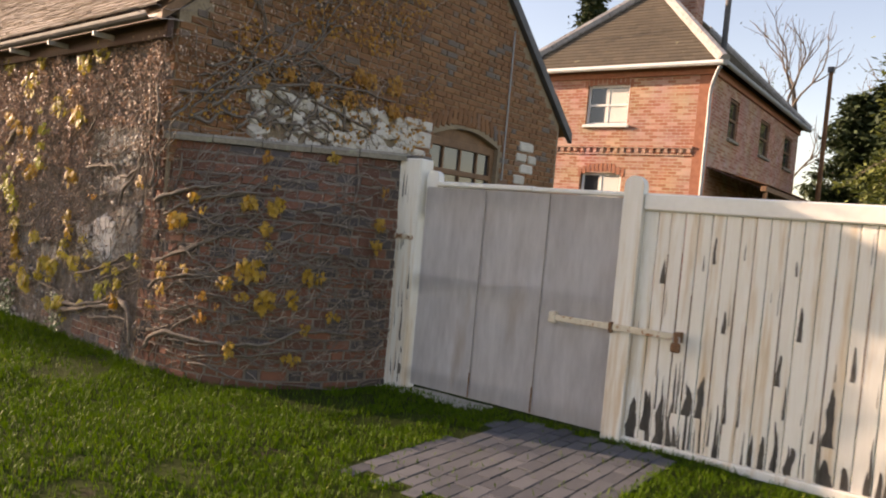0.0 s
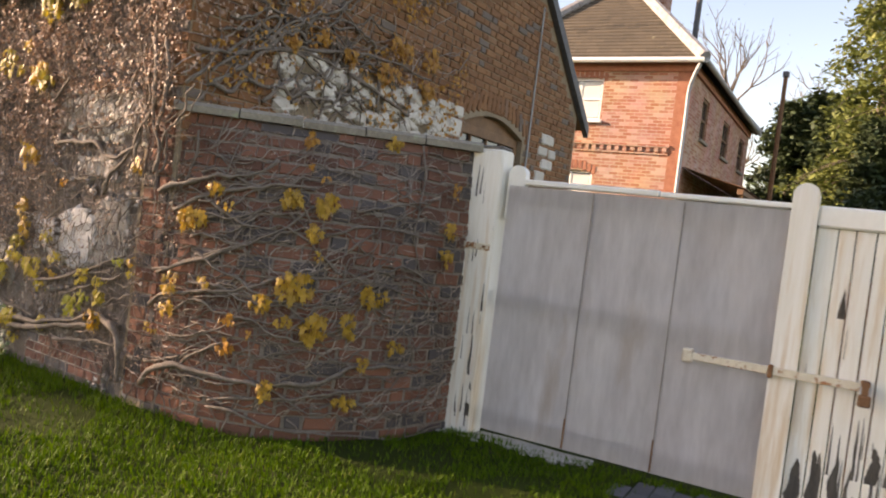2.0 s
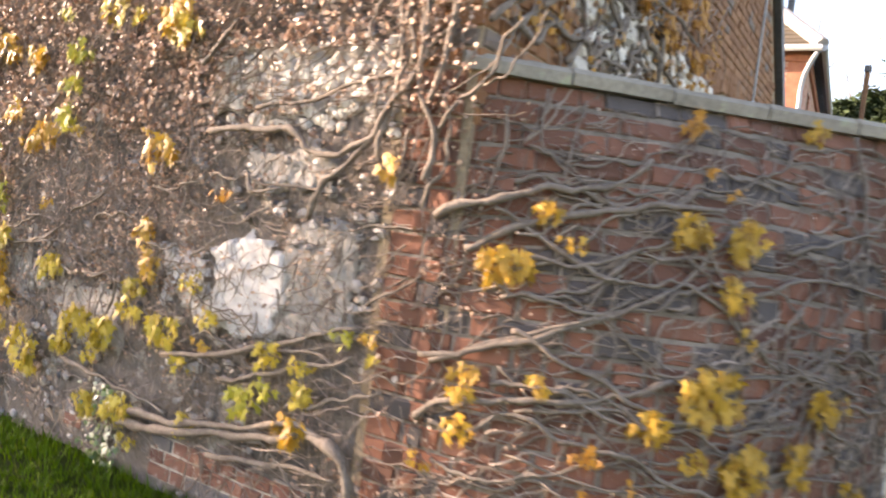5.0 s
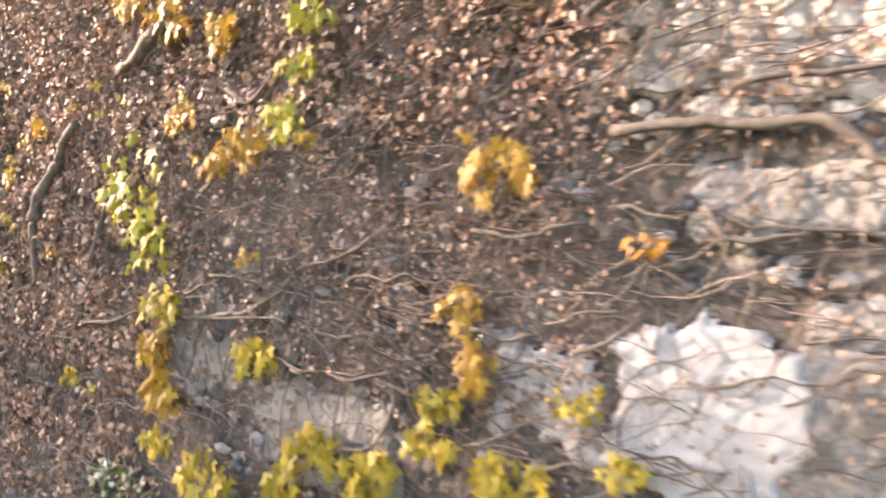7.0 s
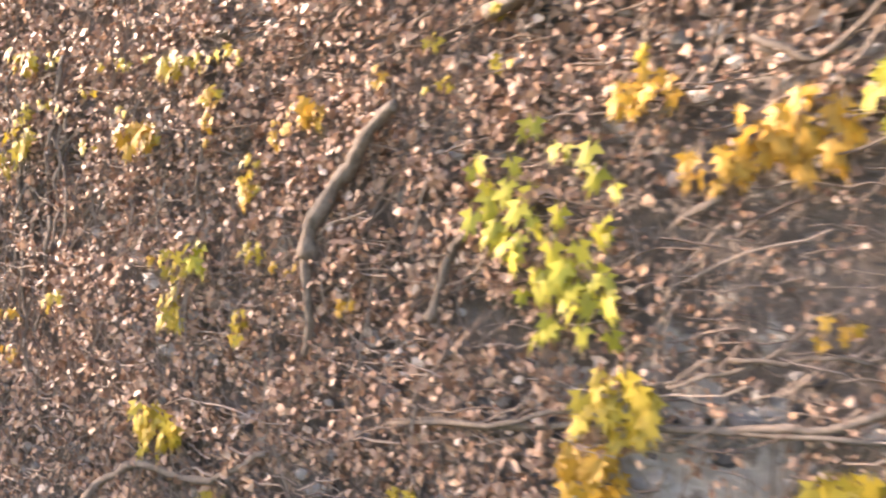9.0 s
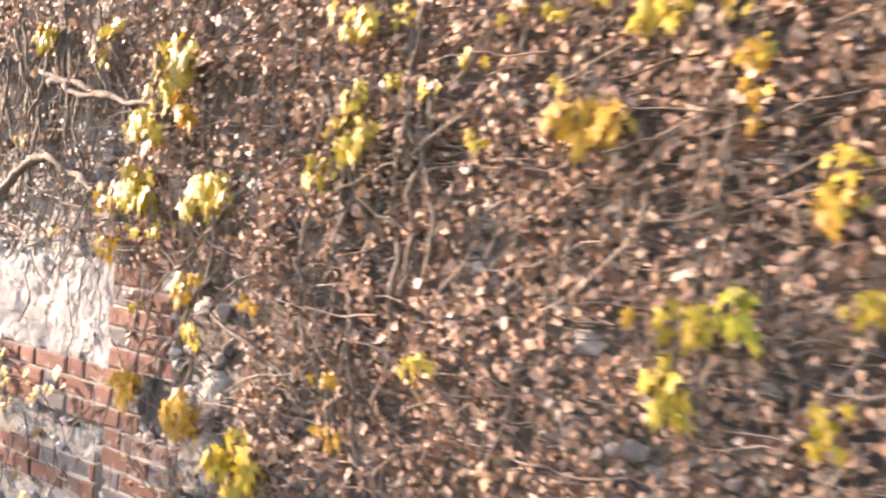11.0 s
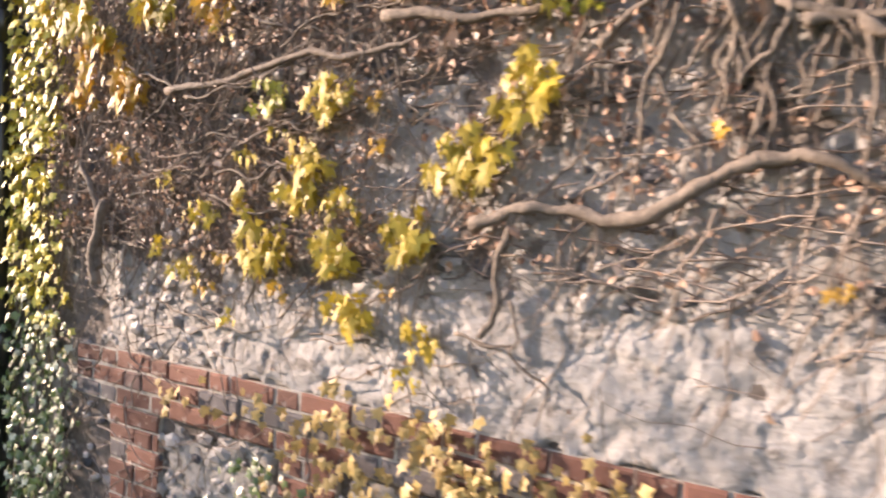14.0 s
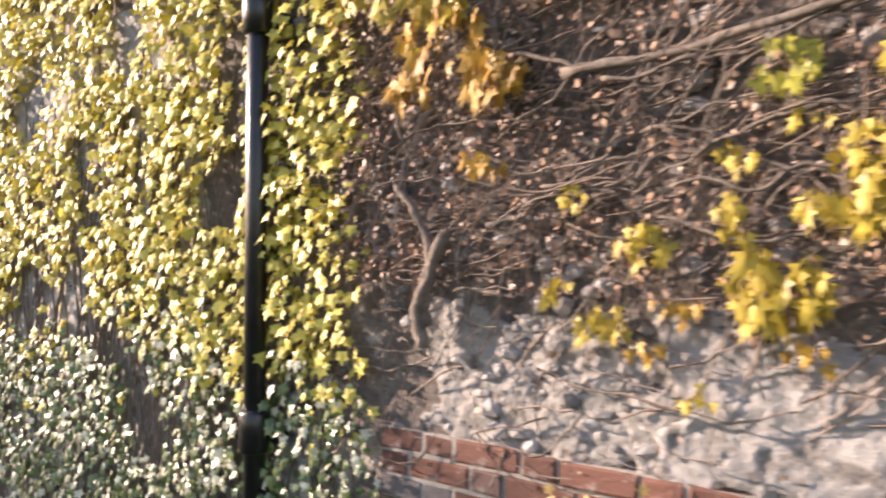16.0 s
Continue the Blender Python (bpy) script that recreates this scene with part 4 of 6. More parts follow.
def build_post_and_cable():
    pole = empty("service_pole", (-.2, 24.0, 0))
    tagged(pole, "rusty thin service pole standing behind the yard", "pole")
    part("shaft", tube([(0, 0, -.1), (0, 0, 7.8)], [.10, .07], 8), M_RUST, pole)
    part("cap", box(-.1, .1, -.1, .1, 7.78, 7.98, .02), M_SLATE, pole)
    c = empty("overhead_cable", (-5, 13, 8.9))
    tagged(c, "thin black overhead cable above the house roof", "cable")
    for k, dz in ((0, 0), (1, .22)):
        pts = [(-14 + 3 * i, -1 + .55 * i, dz + .03 * (i - 4) ** 2) for i in range(10)]
        part("wire", tube(smoothed(pts, 3), .012, 4), M_CABLE, c)


build_post_and_cable()


# ---------------------------------------------------------------- trees
def branch_tree(name, label, at, height, spread, seed, mat_leaf=None, leaves=0, leaf_size=.25, bare_level=4):
    rng = random.Random(seed)
    t = empty(name, at)
    tagged(t, label, "tree")
    bm = bmesh.new()
    tips = []

    def grow(p, d, length, r, level):
        pts, rad = [p], [r]
        for i in range(4):
            d = (d + Vector((rng.uniform(-.25, .25), rng.uniform(-.25, .25), rng.uniform(-.05, .2)))).normalized()
            p = p + d * length / 4
            pts.append(p)
            rad.append(r * (1 - .16 * (i + 1)))
        tube(pts, rad, 5 if level else 8, bm)
        tips.append((pts[2], r))
        tips.append((pts[4], r))
        if level < bare_level:
            for k in range(rng.choice((3, 4))):
                q = pts[rng.choice((2, 3, 4, 4))]
                a = rng.uniform(0, 6.283)
                nd = (d + Vector((math.cos(a), math.sin(a), rng.uniform(-.1, .6))) * spread).normalized()
                grow(q, nd, length * rng.uniform(.55, .75), r * .5, level + 1)
    grow(Vector((0, 0, -.1)), Vector((0, 0, 1)), height * .42, height * .022, 0)
    part("trunk", bm, M_TRUNK, t)
    if leaves:
        verts, faces = [], []
        for _ in range(leaves):
            c, _r = rng.choice(tips[3:])
            o = c + Vector((rng.gauss(0, .5), rng.gauss(0, .5), rng.gauss(0, .45)))
            needle(verts, faces, o, leaf_size * rng.uniform(.6, 1.3), rng)
        link("crown", pydata("crown", verts, faces), mat_leaf, t)
    return t


def needle(verts, faces, o, s, rng):
    """A small drooping spray of foliage: two crossed blades."""
    d = Vector((rng.uniform(-1, 1), rng.uniform(-1, 1), rng.uniform(-.7, .35))).normalized()
    a = d.cross(Vector((rng.uniform(-1, 1), rng.uniform(-1, 1), 1))).normalized() * .22 * s
    k = len(verts)
    verts += [o, o + d * s * .5 + a, o + d * s, o + d * s * .5 - a]
    faces.append((k, k + 1, k + 2, k + 3))


def conifer(name, label, at, height, radius, seed, mat, count, size, droop=.25, base=.05):
    rng = random.Random(seed)
    t = empty(name, at)
    tagged(t, label, "tree")
    bm = tube([(0, 0, -.1), (.1, 0, height * .5), (0, .05, height)], [height * .022, height * .014, .02], 8)
    part("trunk", bm, M_TRUNK, t)
    limbs = bmesh.new()
    verts, faces = [], []
    n = int(height * 9)
    for i in range(n):
        f = base + (1 - base) * (i / n)
        z = height * f
        r = radius * (1 - f) ** .75 * rng.uniform(.55, 1.15)
        a = rng.uniform(0, 6.283)
        pts = [Vector((math.cos(a) * r * u, math.sin(a) * r * u, z + r * (.18 * u - droop * 1.6 * u * u))) for u in (0, .35, .7, 1)]
        tube(pts, [.05 * (1 - f) + .015, .03, .018, .006], 4, limbs)
        for _ in range(max(3, count // n)):
            u = rng.random() ** .6
            p = pts[0].lerp(pts[-1], u)
            p.z = z + r * (.18 * u - droop * 1.6 * u * u)
            o = p + Vector((rng.gauss(0, .16 * radius * .4), rng.gauss(0, .16 * radius * .4), rng.gauss(-.1, .14)))
            needle(verts, faces, o, size * rng.uniform(.6, 1.4), rng)
    part("limb_whorl", limbs, M_TRUNK, t)
    link("crown", pydata("crown", verts, faces), mat, t)
    return t


conifer("conifer_tree", "tall light green conifer with drooping branches", (2.3, 31, 0), 17, 4.4, 3, M_CONIFER, 20000, .28, .4)
conifer("conifer_tree", "tall dark green conifer behind the yard", (6.5, 35, 0), 18, 5, 4, M_CONIFER, 14000, .32, .3)
conifer("yew_tree", "dark dense yew tree behind the brick house", (.7, 35, 0), 9.5, 4.0, 5, M_YEW, 26000, .3, .1)
conifer("yew_tree", "dark dense yew tree behind the brick house", (-.6, 37, 0), 10, 4, 6, M_YEW, 18000, .32, .1)
conifer("yew_tree", "dark dense yew tree standing by the conifers", (2.6, 28, 0), 7.0, 3.6, 7, M_YEW, 22000, .3, .1)
conifer("yew_tree", "dark dense yew tree behind the service pole", (-1.6, 36, 0), 9.3, 4.2, 9, M_YEW, 26000, .3, .1)
conifer("pine_tree", "dark pine tree showing behind the house roof", (-16.5, 36, 0), 16.2, 4.5, 8, M_YEW, 14000, .35, .15)
branch_tree("bare_tree", "bare thin tree with a few small leaves", (-4.6, 38, 0), 14.5, .6, 11, M_CONIFER, 160, .15)
branch_tree("bare_tree", "bare thin tree behind the conifers", (.4, 40, 0), 13, .6, 14, M_CONIFER, 120, .15)


def build_shade_hedge():
    """A tall overgrown hedge across the lawn, unseen, added to shade the lower long wall."""
    hedge = empty("hedge", (-22, -6, 0))
    tagged(hedge, "unseen tall thin overgrown green hedge added for its shade", "hedge")
    rng = random.Random(61)

    # Crest height is set by where the shade's edge should lie on the wall.
    def crest(x):
        return 5.85 + 1.55 / (1 + math.exp(-(x + 20.7) * 1.1)) + .16 * noise.noise(Vector((x * .9, 0, 3))) + .12 * noise.noise(Vector((x * 2.6, 0, 8)))
    for i in range(18):
        x = -29.2 + .74 * i
        h = crest(x) - .3
        lean = rng.uniform(-.3, .3)
        part("trunk", tube([(x + 22, 0, -.1), (x + 22 + lean * .4, .1, h * .5), (x + 22 + lean, -.05, h)], [.05, .035, .012], 6), M_TRUNK, hedge)
    verts, faces = [], []
    for _ in range(14500):
        x = rng.uniform(-29.5, -16.3)
        top = crest(x)
        needle(verts, faces, Vector((x + 22, rng.gauss(0, .4), rng.uniform(.1, top))), rng.uniform(.12, .26), rng)
    tagged(link("foliage", pydata("foliage", verts, faces), M_YEW, hedge), kind="stuff")


build_shade_hedge()


# ---------------------------------------------------------------- the creeper on the wall
creeper = empty("creeper")
tagged(creeper, "woody autumn creeper with yellow leaves covering the wall", "climbing plant")
_srng = random.Random(21)


def cover(x, z):
    """How thickly dead leaves hang at a place of the long wall, 0 to 1."""
    wob = .35 * noise.noise(Vector((x * 1.3, z * 1.5, 12))) + .25 * noise.noise(Vector((x * 4, z * 4, 2)))
    if x < -9.75:
        return 0.0
    if x < -7.95:
        d = .58 if z > 1.28 + .1 * wob else .02
    elif x < -6.35:
        d = .42 if z > 1.9 else (.06 if z > 1.3 else .004)
    elif x < -5.75:
        d = .6 if z > 1.25 else .12
    elif x < -3.1:
        d = 1.0 if z > .75 else .72
    elif x < -1.25:
        d = .58 if z > .95 else .14
        if z > 1.8:
            d = .75
    else:
        d = .10 if z < 1.4 else .18
        if z > 2.15:
            d = .6
    return max(0.0, d + (wob * .8 if d > .05 else 0))


def bulge(x, z):
    """How far the mat of dead growth hangs out from the long wall."""
    lump = .03 + .055 * noise.noise(Vector((x * 2.3, z * 2.6, 31))) + .04 * noise.noise(Vector((x * 6.5, z * 6.5, 5)))
    return max(0.0, lump) * min(1.0, cover(x, z) * 1.5)


def sway(x):
    """How far growth that stands off the long wall leans along it."""
    return .15 + .5 / (1 + math.exp((x + 6.6) * 9))


def stem(surface, radius, *pts):
    """A woody stem that clings to a surface, through the given places."""
    radius = min(radius * 1.3, .036)
    out = [radius * .8 + (.035 + .6 * bulge(u, z) if surface is on_main else .02) + _srng.uniform(0, .025) for u, z in pts]
    P = smoothed([surface(u + (sway(u) * o if surface is on_main else 0.0), z, o)[0] for (u, z), o in zip(pts, out)], 5)
    n = len(P)
    P = [p + Vector((noise.noise(p * 6), .4 * noise.noise(p * 5 + Vector((3, 0, 0))), noise.noise(p * 9 + Vector((0, 9, 0))))) * .022
         + Vector((noise.noise(p * 24), .6 * noise.noise(p * 21), noise.noise(p * 27 + Vector((5, 0, 0))))) * .010 for p in P]
    rad = [radius * (1.0 - .4 * i / n) * (1 + .45 * noise.noise(p * 16) + .35 * noise.noise(p * 45)) for i, p in enumerate(P)]
    part("stem", tube(P, rad, 7), M_BARK, creeper, smooth=True)


stem(on_wing, 0.016, (0.00, 0.16), (0.03, 0.27), (0.12, 0.36), (0.20, 0.34), (0.31, 0.33), (0.43, 0.34), (0.55, 0.37), (0.62, 0.46), (0.72, 0.49), (0.84, 0.45))
stem(on_wing, 0.010, (0.12, 0.36), (0.18, 0.47), (0.27, 0.57))
stem(on_main, 0.020, (-1.75, 0.26), (-1.35, 0.32), (-0.82, 0.42), (-0.55, 0.50))
stem(on_main, 0.021, (-0.48, 0.53), (-0.31, 0.48), (-0.23, 0.31), (-0.23, 0.12))
stem(on_main, 0.011, (-1.07, 0.28), (-0.64, 0.34), (-0.32, 0.36))
stem(on_wing, 0.010, (0.01, 0.33), (0.08, 0.37), (0.13, 0.43))
stem(on_wing, 0.012, (0.01, 0.72), (0.05, 0.81), (0.17, 0.87), (0.28, 0.91), (0.39, 1.02))
stem(on_wing, 0.010, (0.00, 0.95), (0.10, 1.02), (0.21, 1.13), (0.32, 1.24), (0.40, 1.36), (0.49, 1.57))
stem(on_wing, 0.008, (0.02, 0.94), (0.13, 1.07), (0.24, 1.17), (0.32, 1.27))
stem(on_wing, 0.013, (0.00, 1.50), (0.10, 1.59), (0.17, 1.64), (0.27, 1.67), (0.35, 1.79))
stem(on_wing, 0.012, (0.05, 1.38), (0.15, 1.51), (0.25, 1.57), (0.36, 1.63), (0.48, 1.63))
stem(on_wing, 0.008, (0.07, 1.34), (0.14, 1.39), (0.23, 1.37), (0.31, 1.44), (0.38, 1.49))
stem(on_wing, 0.008, (0.23, 0.13), (0.32, 0.13), (0.38, 0.07), (0.47, 0.03), (0.62, 0.02), (0.80, -0.02), (0.94, 0.02))
stem(on_wing, 0.008, (0.23, 0.18), (0.38, 0.24), (0.49, 0.25), (0.60, 0.30), (0.71, 0.33), (0.88, 0.30))
stem(on_wing, 0.006, (0.16, 0.82), (0.28, 0.88), (0.46, 0.85), (0.57, 0.88), (0.69, 0.94))
stem(on_wing, 0.005, (0.30, 1.68), (0.39, 1.61), (0.47, 1.41), (0.51, 1.20), (0.51, 0.98))
stem(on_wing, 0.007, (0.52, 1.32), (0.64, 1.42), (0.77, 1.41), (0.90, 1.37))
stem(on_wing, 0.007, (0.60, 1.50), (0.73, 1.59), (0.83, 1.63))
stem(on_wing, 0.007, (0.09, 1.94), (0.09, 1.75), (0.07, 1.52))
stem(on_wing, 0.005, (0.16, 2.03), (0.16, 1.80), (0.24, 1.66))
stem(on_wing, 0.007, (0.79, 2.04), (0.81, 1.77), (0.79, 1.38), (0.85, 0.95))
stem(on_wing, 0.005, (0.25, 1.01), (0.42, 1.02), (0.62, 1.06), (0.79, 1.00))
stem(on_wing, 0.005, (0.15, 0.66), (0.30, 0.62), (0.47, 0.60), (0.67, 0.69), (0.82, 0.61))
stem(on_wing, 0.005, (0.36, 0.49), (0.47, 0.57), (0.59, 0.52), (0.76, 0.38))
stem(on_main, 0.014, (-0.06, 2.53), (-0.00, 2.35), (-0.02, 2.13), (-0.08, 1.91))
stem(on_main, 0.010, (-0.23, 2.55), (-0.12, 2.29), (-0.14, 2.00), (-0.04, 1.81), (-0.07, 1.59))
stem(on_main, 0.015, (-1.67, 0.34), (-1.30, 0.37), (-0.95, 0.43), (-0.58, 0.54), (-0.42, 0.53), (-0.35, 0.51))
stem(on_main, 0.009, (-2.29, 0.47), (-1.97, 0.46), (-1.68, 0.42), (-1.41, 0.39))
stem(on_main, 0.011, (-1.46, 0.65), (-1.07, 0.75), (-0.73, 0.86), (-0.48, 0.95), (-0.28, 1.01))
stem(on_main, 0.009, (-1.08, 0.62), (-0.82, 0.70), (-0.56, 0.79), (-0.30, 0.88))
stem(on_main, 0.008, (-0.54, 0.62), (-0.35, 0.69), (-0.15, 0.77))
stem(on_main, 0.004, (-0.77, 1.09), (-0.72, 0.96), (-0.82, 0.88))
stem(on_main, 0.006, (-1.05, 1.57), (-0.95, 1.55), (-0.70, 1.54), (-0.57, 1.57))
stem(on_main, 0.009, (-1.04, 1.57), (-0.94, 1.50), (-0.80, 1.52))
stem(on_main, 0.014, (-1.29, 1.76), (-1.04, 1.78), (-0.81, 1.78), (-0.67, 1.70), (-0.54, 1.69), (-0.38, 1.75), (-0.28, 1.83))
stem(on_main, 0.011, (-0.65, 1.42), (-0.59, 1.53), (-0.57, 1.58), (-0.38, 1.73), (-0.30, 1.84), (-0.21, 1.96), (-0.14, 2.07), (-0.10, 2.13), (0.01, 2.23))
stem(on_main, 0.008, (-1.00, 1.88), (-0.68, 1.94), (-0.42, 2.00), (-0.22, 2.04), (-0.07, 2.12))
stem(on_main, 0.010, (-1.40, 2.06), (-1.29, 2.18), (-1.18, 2.27))
stem(on_main, 0.006, (-0.17, 1.81), (-0.18, 1.62), (-0.21, 1.49))
stem(on_main, 0.006, (-0.40, 1.39), (-0.22, 1.43), (-0.06, 1.44))
stem(on_main, 0.006, (-0.27, 1.09), (-0.14, 1.17), (-0.03, 1.26))
stem(on_main, 0.006, (-2.33, 0.95), (-2.06, 0.97), (-1.88, 1.02))
stem(on_main, 0.005, (-2.87, 1.14), (-2.70, 1.24), (-2.52, 1.36))
stem(on_main, 0.005, (-2.41, 0.98), (-2.23, 0.96), (-1.93, 1.01))
stem(on_main, 0.006, (-1.66, 1.19), (-1.53, 1.18), (-1.45, 1.20))
stem(on_main, 0.006, (-1.34, 1.18), (-1.24, 1.22), (-1.16, 1.31))
stem(on_main, 0.008, (-3.53, 0.93), (-2.99, 1.04), (-2.45, 1.11))
stem(on_main, 0.020, (-3.31, 2.02), (-3.19, 2.15), (-3.07, 2.25))
stem(on_main, 0.006, (-1.91, 1.01), (-1.91, 0.87), (-2.01, 0.76), (-2.29, 0.65))
stem(on_main, 0.018, (-3.40, 2.01), (-3.29, 2.04), (-3.22, 2.10))
stem(on_main, 0.023, (-3.92, 1.34), (-3.90, 1.46), (-3.81, 1.59), (-3.73, 1.70), (-3.64, 1.77))
stem(on_main, 0.012, (-3.92, 1.34), (-3.90, 1.20), (-3.92, 1.04))
stem(on_main, 0.011, (-3.50, 1.21), (-3.45, 1.38), (-3.42, 1.45))
stem(on_main, 0.013, (-4.88, 0.38), (-4.78, 0.49), (-4.57, 0.58), (-4.28, 0.60), (-4.03, 0.74))
stem(on_main, 0.006, (-3.61, 0.91), (-3.31, 0.98), (-3.11, 1.05), (-2.92, 1.13), (-2.79, 1.22))
stem(on_main, 0.005, (-2.77, 1.23), (-2.64, 1.24), (-2.49, 1.25))
stem(on_main, 0.008, (-2.93, 1.04), (-2.70, 1.09), (-2.53, 1.12), (-2.43, 1.18), (-2.33, 1.29), (-2.21, 1.32), (-2.05, 1.41))
stem(on_main, 0.008, (-2.77, 1.89), (-2.65, 1.85), (-2.56, 1.94), (-2.48, 2.00))
stem(on_main, 0.008, (-2.89, 1.50), (-2.80, 1.58))
stem(on_main, 0.007, (-5.19, 1.93), (-5.18, 1.76), (-5.19, 1.65), (-5.21, 1.52))
stem(on_main, 0.006, (-5.04, 1.55), (-5.07, 1.45), (-5.12, 1.31))
stem(on_main, 0.007, (-5.20, 1.39), (-5.22, 1.19), (-5.22, 1.05), (-5.25, 0.92))
stem(on_main, 0.003, (-5.27, 1.11), (-5.15, 1.14), (-5.09, 1.16))
stem(on_main, 0.005, (-6.20, 1.32), (-6.10, 1.25), (-6.08, 1.21))
stem(on_main, 0.005, (-5.92, 1.13), (-5.75, 1.04), (-5.60, 0.98), (-5.49, 0.89))
stem(on_main, 0.010, (-6.96, 1.93), (-6.71, 1.86), (-6.45, 1.80), (-6.21, 1.78))
stem(on_main, 0.015, (-7.68, 1.42), (-7.56, 1.47), (-7.44, 1.47), (-7.25, 1.46), (-7.14, 1.52), (-7.03, 1.56), (-6.92, 1.60), (-6.83, 1.59), (-6.73, 1.55), (-6.60, 1.51), (-6.53, 1.47))
stem(on_main, 0.004, (-7.56, 1.48), (-7.46, 1.54), (-7.37, 1.64), (-7.43, 1.73), (-7.42, 1.79))
stem(on_main, 0.010, (-7.56, 1.46), (-7.61, 1.32), (-7.62, 1.19), (-7.67, 1.12))
stem(on_main, 0.014, (-8.01, 2.01), (-7.80, 1.99), (-7.54, 1.98), (-7.39, 2.01))
stem(on_main, 0.010, (-9.00, 1.85), (-8.68, 1.87), (-8.36, 1.92), (-8.09, 1.90), (-7.87, 1.95))
stem(on_main, 0.004, (-7.98, 1.89), (-7.96, 1.78), (-7.88, 1.73))
stem(on_main, 0.012, (-6.91, 1.89), (-6.81, 1.89), (-6.77, 1.84), (-6.59, 1.82), (-6.36, 1.79))
stem(on_main, 0.005, (-6.94, 1.93), (-6.90, 1.83), (-6.90, 1.74))
stem(on_main, 0.010, (-7.35, 1.87), (-7.28, 1.94), (-7.22, 2.00))
stem(on_main, 0.004, (-7.17, 2.00), (-7.15, 1.88), (-7.20, 1.75))
stem(on_main, 0.004, (-7.57, 1.23), (-7.54, 1.13), (-7.56, 1.08), (-7.46, 1.01), (-7.49, 0.92))
stem(on_main, 0.005, (-7.74, 1.12), (-7.62, 1.10), (-7.56, 1.11))
stem(on_main, 0.018, (-9.44, 1.10), (-9.46, 1.24), (-9.38, 1.44))
stem(on_main, 0.003, (-7.02, 1.56), (-7.03, 1.51), (-6.97, 1.46))
stem(on_main, 0.003, (-6.92, 1.58), (-6.91, 1.47))
stem(on_main, 0.002, (-7.25, 1.46), (-7.27, 1.33))
stem(on_main, 0.014, (-9.43, 1.16), (-9.45, 1.30), (-9.43, 1.40), (-9.49, 1.50), (-9.55, 1.60))
stem(on_main, 0.005, (-9.17, 1.93), (-8.97, 1.87), (-8.81, 1.85), (-8.61, 1.86), (-8.43, 1.91))
stem(on_main, 0.004, (-9.54, 1.84), (-9.56, 1.74), (-9.45, 1.63))
stem(on_main, 0.005, (-9.32, 1.28), (-9.20, 1.29), (-9.13, 1.27))
stem(on_main, 0.003, (-9.07, 1.10), (-8.88, 1.05), (-8.66, 1.03), (-8.47, 1.04), (-8.35, 1.14))
stem(on_gable, 0.012, (0.14, 2.26), (0.35, 2.39), (0.48, 2.49), (0.59, 2.60), (0.89, 2.68), (1.15, 2.60), (1.45, 2.47), (1.77, 2.38))
stem(on_gable, 0.014, (0.88, 2.70), (1.38, 2.80), (1.98, 2.90), (2.75, 2.87))
stem(on_gable, 0.012, (0.02, 2.49), (0.33, 2.53), (0.66, 2.65), (1.13, 2.71), (1.56, 2.66))
stem(on_gable, 0.011, (-0.03, 2.23), (0.12, 2.39), (0.22, 2.62))
stem(on_gable, 0.012, (0.63, 2.25), (0.93, 2.47), (1.08, 2.31))
stem(on_gable, 0.015, (1.56, 2.66), (2.06, 2.57), (2.45, 2.47))



def ramble(surface, u, z, heading, length, radius, rng, span=1.0, top=9.0, shoots=2, wander=.5):
    """A stem that wanders over a surface and throws side shoots; span is the surface's width for u from 0 to 1."""
    pts = [(u, z)]
    turn = 0.0
    for i in range(max(3, int(length / .09))):
        turn = .5 * turn + rng.uniform(-wander, wander)
        h = heading + turn
        u, z = u + math.cos(h) * .09 / span, min(top, z + math.sin(h) * .09)
        if z < .03 or (surface is on_wing and not 0 <= u <= .97):
            break
        pts.append((u, z))
    if len(pts) < 3:
        return
    stem(surface, radius, *pts)
    for _ in range(shoots):
        a, b = rng.choice(pts[1:])
        ramble(surface, a, b, heading + rng.choice((-1, 1)) * rng.uniform(.4, 1.0), length * rng.uniform(.25, .55), radius * .62, rng, span, top, shoots - 1, wander)


_grow = random.Random(77)
for k in range(17):
    ramble(on_wing, _grow.uniform(.0, .14), .16 + 1.65 * (k + _grow.random()) / 17, _grow.uniform(-.15, .42), _grow.uniform(.9, 2.3), _grow.uniform(.004, .0085), _grow, 2.28, 2.0, 2, .55)
for k in range(8):
    ramble(on_wing, _grow.uniform(.35, .8), _grow.uniform(.3, 1.8), _grow.uniform(-.4, .7), _grow.uniform(.5, 1.1), _grow.uniform(.004, .007), _grow, 2.28, 2.0, 2, .6)
for k in range(9):
    ramble(on_main, _grow.uniform(-.35, -.02), _grow.uniform(1.5, 2.1), math.pi / 2 + _grow.uniform(-.5, .6), _grow.uniform(.5, .9), _grow.uniform(.005, .010), _grow, 1.0, 2.9, 1, .6)
for k in range(10):
    ramble(on_gable, _grow.uniform(.02, .6), _grow.uniform(2.2, 3.0), _grow.uniform(.0, .9), _grow.uniform(1.4, 2.6), _grow.uniform(.008, .014), _grow, 1.0, 4.4, 2, .5)
for k in range(8):
    ramble(on_gable, _grow.uniform(.8, 2.2), _grow.uniform(2.15, 2.5), _grow.uniform(.2, .9) + (1.4 if k % 3 == 0 else 0), _grow.uniform(.6, 1.2), _grow.uniform(.006, .012), _grow, 1.0, 3.0, 1, .6)
